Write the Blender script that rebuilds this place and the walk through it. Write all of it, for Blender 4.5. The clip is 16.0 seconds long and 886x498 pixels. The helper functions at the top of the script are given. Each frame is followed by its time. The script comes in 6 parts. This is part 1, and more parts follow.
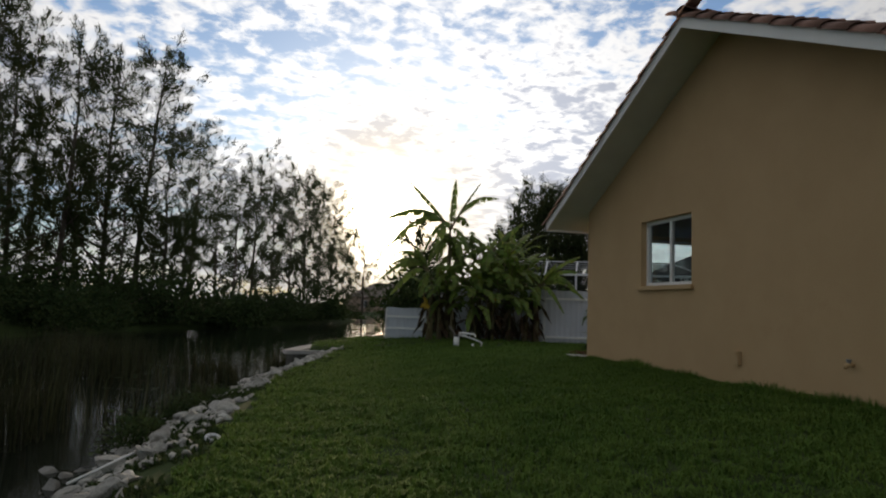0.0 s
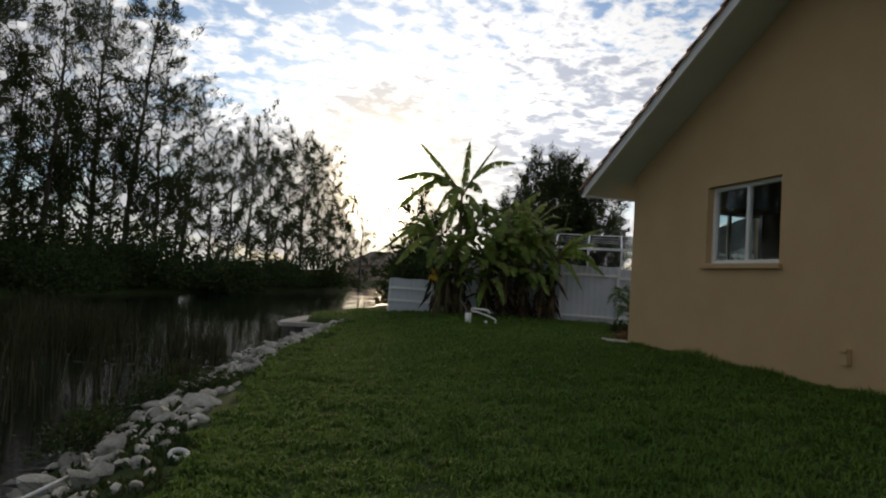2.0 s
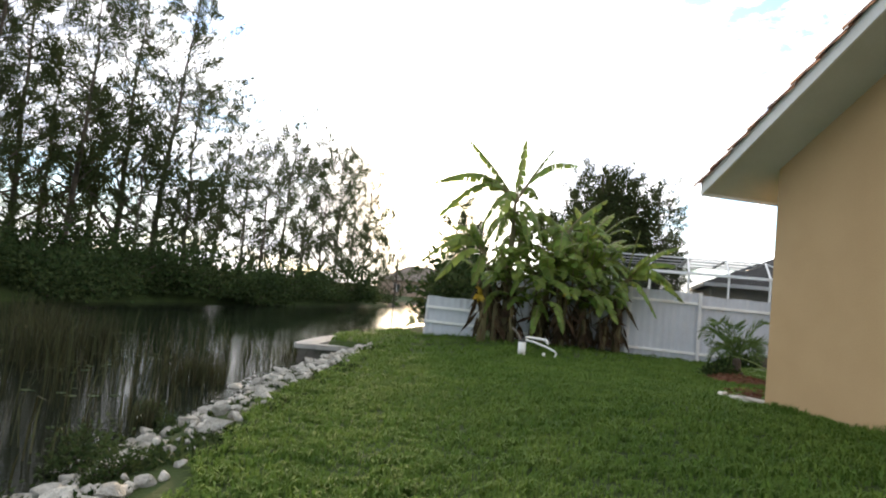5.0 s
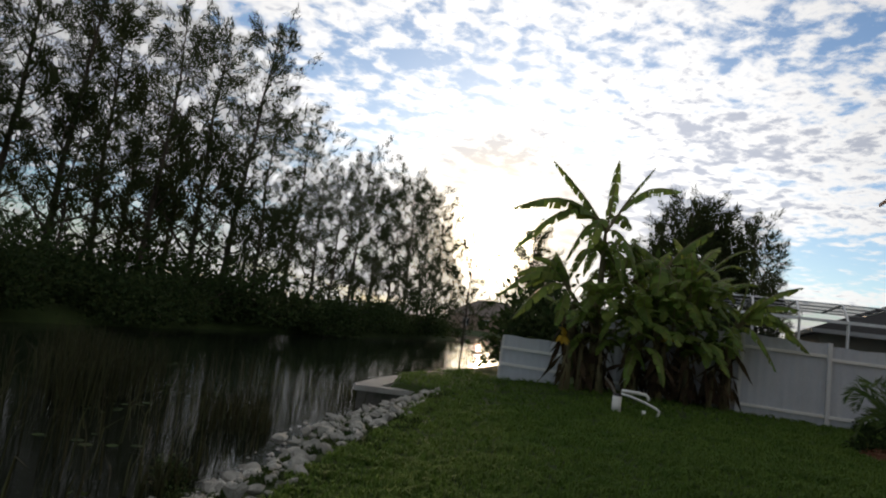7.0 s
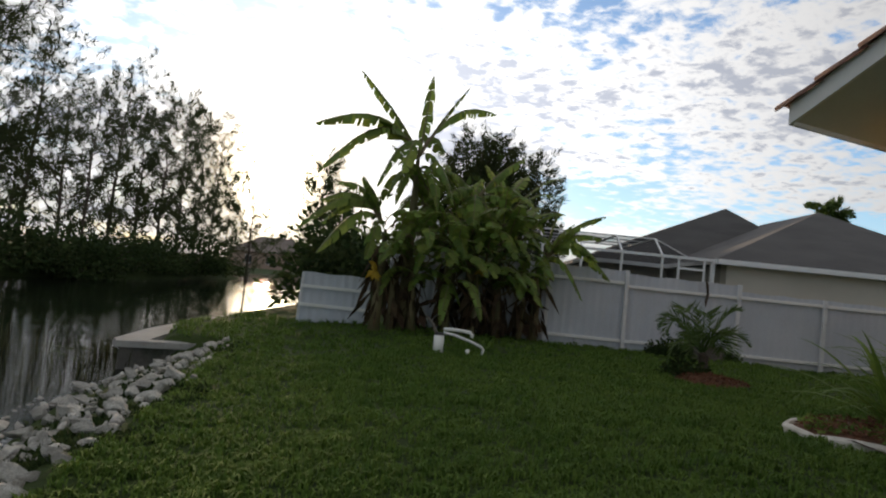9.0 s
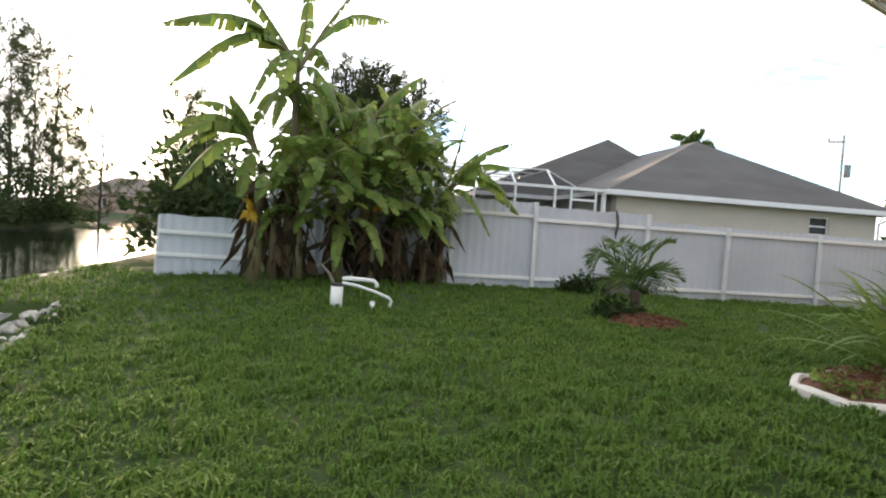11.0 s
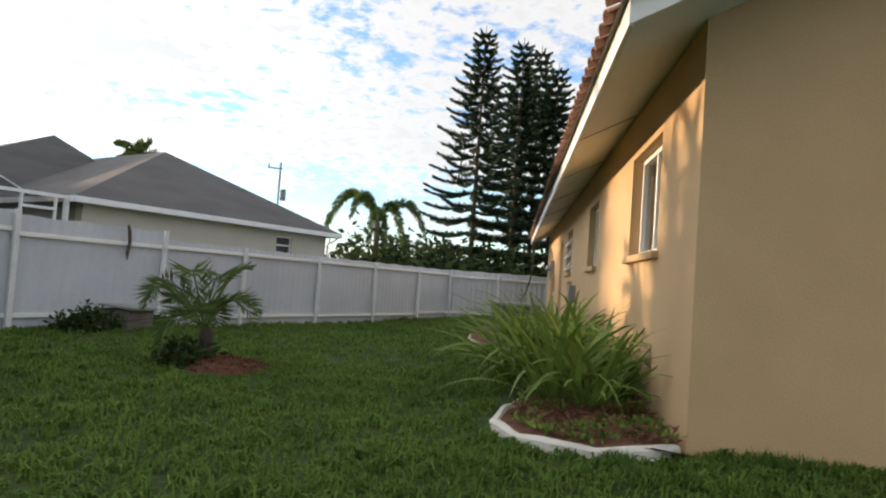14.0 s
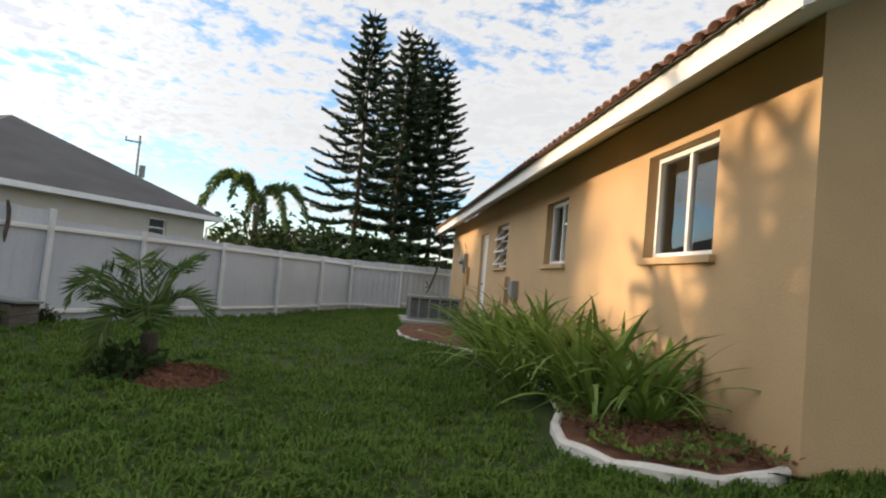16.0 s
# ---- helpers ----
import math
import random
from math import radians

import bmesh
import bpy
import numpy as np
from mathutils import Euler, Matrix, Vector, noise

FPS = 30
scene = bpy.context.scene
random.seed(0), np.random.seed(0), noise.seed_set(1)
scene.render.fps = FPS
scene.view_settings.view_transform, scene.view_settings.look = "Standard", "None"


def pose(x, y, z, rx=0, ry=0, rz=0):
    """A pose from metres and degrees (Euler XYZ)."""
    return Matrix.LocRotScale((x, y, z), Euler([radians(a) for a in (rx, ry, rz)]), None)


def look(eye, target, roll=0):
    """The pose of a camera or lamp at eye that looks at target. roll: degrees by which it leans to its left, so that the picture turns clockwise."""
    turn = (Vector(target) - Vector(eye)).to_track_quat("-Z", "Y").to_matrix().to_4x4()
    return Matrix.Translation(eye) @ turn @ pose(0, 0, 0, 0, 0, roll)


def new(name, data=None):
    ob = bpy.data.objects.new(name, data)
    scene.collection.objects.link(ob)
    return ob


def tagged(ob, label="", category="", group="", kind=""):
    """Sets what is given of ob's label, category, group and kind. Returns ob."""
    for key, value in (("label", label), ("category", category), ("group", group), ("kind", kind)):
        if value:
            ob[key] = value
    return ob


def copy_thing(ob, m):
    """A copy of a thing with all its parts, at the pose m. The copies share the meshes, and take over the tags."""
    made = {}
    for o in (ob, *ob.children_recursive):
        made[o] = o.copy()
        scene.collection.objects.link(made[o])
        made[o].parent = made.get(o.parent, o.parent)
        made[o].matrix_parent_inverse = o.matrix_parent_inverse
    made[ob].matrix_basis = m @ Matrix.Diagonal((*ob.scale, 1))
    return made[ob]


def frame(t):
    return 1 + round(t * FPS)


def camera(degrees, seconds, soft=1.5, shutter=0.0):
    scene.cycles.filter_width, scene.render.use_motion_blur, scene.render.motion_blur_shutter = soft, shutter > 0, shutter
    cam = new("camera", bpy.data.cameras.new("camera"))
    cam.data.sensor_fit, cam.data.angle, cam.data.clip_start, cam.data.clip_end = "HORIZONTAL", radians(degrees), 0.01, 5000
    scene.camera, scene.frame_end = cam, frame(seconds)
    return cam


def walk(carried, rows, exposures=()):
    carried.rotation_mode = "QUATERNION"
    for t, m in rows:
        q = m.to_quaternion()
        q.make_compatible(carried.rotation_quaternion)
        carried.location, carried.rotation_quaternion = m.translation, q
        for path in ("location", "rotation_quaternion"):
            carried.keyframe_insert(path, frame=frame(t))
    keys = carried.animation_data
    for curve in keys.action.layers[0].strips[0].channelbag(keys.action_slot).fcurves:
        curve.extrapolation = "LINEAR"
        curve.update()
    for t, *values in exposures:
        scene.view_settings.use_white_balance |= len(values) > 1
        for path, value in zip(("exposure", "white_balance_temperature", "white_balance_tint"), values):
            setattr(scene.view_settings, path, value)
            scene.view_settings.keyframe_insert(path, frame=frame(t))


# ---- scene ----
cam = camera(69.8, 16.0, soft=2.1)
PATH = [
    (0, (-0.021, 1.024, 0.907), (0.446, 2.961, 1.09), 2.0),
    (0.5, (-0.039, 1.446, 0.96), (0.36, 3.403, 1.075), 4.3),
    (1, (-0.072, 1.897, 0.948), (0.428, 3.827, 1.106), 2.3),
    (1.5, (-0.047, 2.399, 0.925), (0.404, 4.343, 1.063), 1.5),
    (2, (-0.03, 2.835, 0.942), (0.453, 4.774, 1.033), 3.6),
    (2.5, (-0.01, 3.262, 0.961), (0.667, 5.143, 1.029), 4.6),
    (3, (0.045, 3.741, 0.948), (0.504, 5.687, 0.916), 2.8),
    (3.5, (0.09, 4.245, 0.943), (0.554, 6.19, 0.885), 4.4),
    (4, (0.188, 4.704, 0.946), (0.931, 6.558, 0.856), 2.4),
    (4.5, (0.345, 5.277, 0.956), (0.761, 7.232, 1.018), 3.8),
    (4.7, (0.371, 5.503, 0.96), (0.769, 7.461, 1.064), 5.1),
    (7, (0.527, 7.656, 1.061), (0.661, 9.64, 1.275), 7.6),
    (7.5, (0.553, 8.193, 1.02), (0.872, 10.15, 1.286), 8.9),
    (8, (0.492, 8.687, 1.018), (0.837, 10.643, 1.254), 4.2),
    (8.5, (0.521, 9.208, 0.951), (0.941, 11.16, 1.072), 7.4),
    (8.7, (0.503, 9.384, 0.989), (1.163, 11.268, 1.117), 8.2),
    (10.8, (0.998, 11.3, 0.957), (2.062, 12.993, 0.906), 3.2),
    (11, (1.051, 11.464, 0.967), (2.201, 13.098, 0.899), 4.1),
    (11.5, (1.104, 11.917, 0.938), (2.662, 13.17, 0.886), 2.4),
    (12, (1.238, 12.329, 0.903), (3.031, 13.215, 0.903), 3.0),
    (12.5, (1.314, 12.696, 0.898), (3.194, 13.377, 0.899), 5.9),
    (13, (1.264, 13.056, 0.952), (3.207, 13.53, 0.966), 6.7),
    (13.5, (1.433, 13.452, 0.998), (3.398, 13.812, 1.088), 3.6),
    (14, (1.472, 13.885, 1.005), (3.457, 14.109, 1.108), 4.2),
    (14.5, (1.704, 14.249, 0.983), (3.7, 14.314, 1.09), 4.2),
    (15, (1.869, 14.592, 0.994), (3.865, 14.586, 1.11), 9.3),
    (15.5, (1.941, 14.987, 1.014), (3.931, 14.846, 1.148), 5.6),
    (16, (2.16, 15.371, 0.989), (4.146, 15.159, 1.091), 5.2),
]
EXPOSURES = [(0, -1.3), (2.0, -1.3), (2.6, -1.0), (3.0, -0.6), (3.5, -0.15), (4.0, 0.05), (4.7, 0.65), (6.8, -1.25), (8.0, -1.15), (8.7, -1.05), (10.8, 0.7), (11.1, 0.8), (11.6, 1.0), (12.5, 0.75), (13.2, 0.5), (14.5, 0.12), (16, 0.1)]
walk(cam, [(t, look(eye, target, roll)) for t, eye, target, roll in PATH], EXPOSURES)

# ---- sky and sun ----
SUN_AZ, SUN_EL = 8.4, 7.4
sun_dir = Vector((math.sin(radians(SUN_AZ)) * math.cos(radians(SUN_EL)), math.cos(radians(SUN_AZ)) * math.cos(radians(SUN_EL)), math.sin(radians(SUN_EL))))
sun_data = bpy.data.lights.new("sun", "SUN")
sun_data.energy, sun_data.angle, sun_data.color = 5.2, radians(1.0), (1.0, 0.72, 0.47)
sun = new("sun", sun_data)
sun.matrix_world = look((0, 0, 40), Vector((0, 0, 40)) - sun_dir)


class Net:
    """A small writer of shader nodes."""

    def __init__(self, tree):
        self.t = tree
        tree.nodes.clear()

    def put(self, kind, **values):
        n = self.t.nodes.new(kind)
        for k, v in values.items():
            setattr(n, k, v)
        return n

    def wire(self, a, b):
        self.t.links.new(a, b)

    def fill(self, socket, v):
        if isinstance(v, bpy.types.NodeSocket):
            self.wire(v, socket)
        else:
            socket.default_value = v

    def math(self, op, a, b=0.0, clamp=False):
        n = self.put("ShaderNodeMath", operation=op, use_clamp=clamp)
        self.fill(n.inputs[0], a)
        self.fill(n.inputs[1], b)
        return n.outputs[0]

    def vec(self, op, a, b=(0, 0, 0), out=0):
        n = self.put("ShaderNodeVectorMath", operation=op)
        self.fill(n.inputs[0], a)
        self.fill(n.inputs[1], b)
        return n.outputs[out]

    def noise(self, vector, scale, detail=4.0, rough=0.55, distort=0.0):
        n = self.put("ShaderNodeTexNoise")
        self.wire(vector, n.inputs["Vector"])
        n.inputs["Scale"].default_value, n.inputs["Detail"].default_value = scale, detail
        n.inputs["Roughness"].default_value, n.inputs["Distortion"].default_value = rough, distort
        return n.outputs["Fac"]

    def span(self, v, a, b, c=0.0, d=1.0):
        n = self.put("ShaderNodeMapRange")
        n.interpolation_type = "SMOOTHSTEP"
        self.fill(n.inputs[0], v)
        for k, x in zip((1, 2, 3, 4), (a, b, c, d)):
            n.inputs[k].default_value = x
        return n.outputs[0]

    def mix(self, fac, a, b):
        n = self.put("ShaderNodeMix", data_type="RGBA")
        self.fill(n.inputs[0], fac)
        self.fill(n.inputs[6], (*a, 1) if isinstance(a, tuple) and len(a) == 3 else a)
        self.fill(n.inputs[7], (*b, 1) if isinstance(b, tuple) and len(b) == 3 else b)
        return n.outputs[2]


def make_world():
    w = bpy.data.worlds.new("sky")
    scene.world = w
    w.use_nodes = True
    n = Net(w.node_tree)
    sky = n.put("ShaderNodeTexSky", sky_type="NISHITA", sun_disc=False)
    sky.sun_elevation, sky.sun_rotation = radians(SUN_EL + 8), radians(SUN_AZ)
    sky.air_density, sky.dust_density, sky.ozone_density = 1.0, 0.3, 2.0
    way = n.put("ShaderNodeTexCoord").outputs["Generated"]
    sep = n.put("ShaderNodeSeparateXYZ")
    n.wire(way, sep.inputs[0])
    up = n.math("MAXIMUM", sep.outputs[2], 0.0)
    inv = n.math("DIVIDE", 1.0, n.math("ADD", up, 0.12))
    scale = n.put("ShaderNodeVectorMath", operation="SCALE")
    n.wire(way, scale.inputs[0])
    n.wire(inv, scale.inputs["Scale"])
    flat = n.vec("MULTIPLY", scale.outputs[0], (1, 1, 0))
    cells = n.noise(flat, 10.5, 8.0, 0.62, 0.2)
    banks = n.noise(flat, 1.15, 3.0, 0.5)
    cover = n.math("ADD", n.math("MULTIPLY", cells, 0.66), n.math("MULTIPLY", banks, 0.58))
    near = n.vec("DOT_PRODUCT", way, tuple(sun_dir), out=1)
    near = n.math("MAXIMUM", near, 0.0)
    cover = n.math("ADD", cover, n.math("MULTIPLY", n.math("POWER", near, 60.0), 0.06))
    gap = n.math("MULTIPLY", n.span(sep.outputs[2], 0.20, 0.11), n.span(sep.outputs[2], 0.02, 0.07))
    gap = n.math("MULTIPLY", gap, n.span(near, 0.96, 0.86))
    cover = n.math("SUBTRACT", cover, n.math("MULTIPLY", gap, 0.11))
    clear = n.math("MAXIMUM", n.vec("DOT_PRODUCT", way, tuple(CLEARING), out=1), 0.0)
    cover = n.math("SUBTRACT", cover, n.math("MULTIPLY", n.math("POWER", clear, 70.0), 0.085))
    cloud = n.span(cover, 0.475, 0.615)
    thick = n.math("MULTIPLY", n.span(cover, 0.625, 0.725), n.span(near, 0.35, 0.85, 0.15, 1.0))
    wide = n.math("MULTIPLY", n.math("POWER", near, 4.0), GLOW_WIDE)
    tight = n.math("MULTIPLY", n.math("POWER", near, 900.0), GLOW_TIGHT)
    glow = n.math("ADD", n.math("ADD", wide, tight), CLOUD_BASE)
    white = n.mix(thick, (1.0, 0.98, 0.96), (0.50, 0.52, 0.59))
    white = n.mix(n.math("POWER", near, 110.0), white, (1.0, 0.80, 0.52))
    gain = n.put("ShaderNodeVectorMath", operation="SCALE")
    n.wire(white, gain.inputs[0])
    n.wire(glow, gain.inputs["Scale"])
    blue = n.put("ShaderNodeVectorMath", operation="SCALE")
    n.wire(n.vec("MULTIPLY", sky.outputs[0], (0.92, 1.0, 1.09)), blue.inputs[0])
    blue.inputs["Scale"].default_value = SKY_BLUE
    both = n.mix(n.math("MULTIPLY", cloud, 0.94), blue.outputs[0], gain.outputs[0])
    back = n.put("ShaderNodeBackground")
    n.wire(both, back.inputs[0])
    back.inputs[1].default_value = SKY_GAIN
    out = n.put("ShaderNodeOutputWorld")
    n.wire(back.outputs[0], out.inputs[0])


CLEARING = Vector((-0.02, 0.925, 0.38)).normalized()
SKY_BLUE, SKY_GAIN, CLOUD_BASE, GLOW_WIDE, GLOW_TIGHT = 0.25, 1.0, 0.84, 2.5, 62.0
make_world()


# ---- materials ----
def surface(name, a, b, scale=3.0, fine=40.0, rough=0.7, bump=0.3, grain=0.35, metal=0.0, spots=None, thin=0.0, spread=0.0, step=0.02, stretch=None, coords="Object"):
    """A worn procedural surface: two colours mixed at a large and a fine scale, bump, optional stains and light let through leaves."""
    m = bpy.data.materials.new(name)
    m.use_nodes = True
    n = Net(m.node_tree)
    place = n.put("ShaderNodeTexCoord").outputs[coords]
    if stretch:
        place = n.vec("MULTIPLY", place, stretch)
    big, small = n.noise(place, scale, 4.0), n.noise(place, fine, 3.0)
    fac = n.math("ADD", n.math("MULTIPLY", n.span(big, 0.3, 0.7), 1 - grain), n.math("MULTIPLY", n.span(small, 0.3, 0.7), grain))
    colour = n.mix(fac, a, b)
    if spots:
        stain, low, high = spots
        colour = n.mix(n.span(n.noise(place, scale * 0.6, 6.0, 0.7), low, high), colour, stain)
    if spread:
        rnd = n.put("ShaderNodeObjectInfo").outputs["Random"]
        geo = n.put("ShaderNodeNewGeometry").outputs["Random Per Island"]
        mixed = n.math("FRACT", n.math("ADD", rnd, geo))
        hsv = n.put("ShaderNodeHueSaturation")
        n.wire(colour, hsv.inputs["Color"])
        n.wire(n.math("ADD", n.math("MULTIPLY", mixed, 2 * spread), 1 - spread), hsv.inputs["Value"])
        n.wire(n.math("ADD", n.math("MULTIPLY", geo, 0.12 * spread), 0.5 - 0.06 * spread), hsv.inputs["Hue"])
        colour = hsv.outputs[0]
    p = n.put("ShaderNodeBsdfPrincipled")
    n.wire(colour, p.inputs["Base Color"])
    p.inputs["Metallic"].default_value = metal
    if thin or rough >= 1.0:
        p.inputs["Specular IOR Level"].default_value = 0.2
    n.wire(n.math("ADD", n.math("MULTIPLY", small, 0.2), rough - 0.1, True), p.inputs["Roughness"])
    if bump:
        bm = n.put("ShaderNodeBump")
        bm.inputs["Strength"].default_value, bm.inputs["Distance"].default_value = bump, step
        n.wire(n.math("ADD", big, n.math("MULTIPLY", small, 0.8)), bm.inputs["Height"])
        n.wire(bm.outputs[0], p.inputs["Normal"])
    out = n.put("ShaderNodeOutputMaterial")
    if thin:
        tr = n.put("ShaderNodeBsdfTranslucent")
        n.wire(colour, tr.inputs[0])
        mx = n.put("ShaderNodeMixShader")
        mx.inputs[0].default_value = thin
        n.wire(p.outputs[0], mx.inputs[1])
        n.wire(tr.outputs[0], mx.inputs[2])
        n.wire(mx.outputs[0], out.inputs[0])
    else:
        n.wire(p.outputs[0], out.inputs[0])
    return m


def see_through(name, tint, gloss_rough, ior=1.5, cover=0.0, cover_colour=(0.02, 0.02, 0.02)):
    """Glass or insect screen: clear, glossy by its Fresnel, partly covered by a fine weave."""
    m = bpy.data.materials.new(name)
    m.use_nodes = True
    n = Net(m.node_tree)
    clear = n.put("ShaderNodeBsdfTransparent")
    clear.inputs[0].default_value = (*tint, 1)
    gloss = n.put("ShaderNodeBsdfGlossy")
    gloss.inputs["Roughness"].default_value = gloss_rough
    facing = n.put("ShaderNodeLayerWeight").outputs["Facing"]
    least = ((ior - 1) / (ior + 1)) ** 2
    sheen = n.math("ADD", n.math("MULTIPLY", n.math("POWER", facing, 4.0), 1 - least), least, True)
    mx = n.put("ShaderNodeMixShader")
    n.wire(sheen, mx.inputs[0])
    n.wire(clear.outputs[0], mx.inputs[1])
    n.wire(gloss.outputs[0], mx.inputs[2])
    last = mx.outputs[0]
    if cover:
        dif = n.put("ShaderNodeBsdfDiffuse")
        dif.inputs[0].default_value = (*cover_colour, 1)
        m2 = n.put("ShaderNodeMixShader")
        m2.inputs[0].default_value = cover
        n.wire(clear.outputs[0], m2.inputs[1])
        n.wire(dif.outputs[0], m2.inputs[2])
        last = m2.outputs[0]
    n.wire(last, n.put("ShaderNodeOutputMaterial").inputs[0])
    return m


def make_water():
    m = bpy.data.materials.new("lake_water")
    m.use_nodes = True
    n = Net(m.node_tree)
    place = n.put("ShaderNodeTexCoord").outputs["Object"]
    p = n.put("ShaderNodeBsdfPrincipled")
    p.inputs["Base Color"].default_value = (0.010, 0.013, 0.009, 1)
    p.inputs["Roughness"].default_value, p.inputs["IOR"].default_value = 0.03, 1.33
    b = n.put("ShaderNodeBump")
    b.inputs["Strength"].default_value, b.inputs["Distance"].default_value = 0.22, 0.03
    calm = n.noise(place, 0.35, 2.0)
    ripple = n.math("MULTIPLY", n.noise(n.vec("MULTIPLY", place, (1.0, 1.6, 1.0)), 5.0, 3.0), n.span(calm, 0.35, 0.65, 0.35, 1.0))
    n.wire(ripple, b.inputs["Height"])
    n.wire(b.outputs[0], p.inputs["Normal"])
    n.wire(p.outputs[0], n.put("ShaderNodeOutputMaterial").inputs[0])
    return m


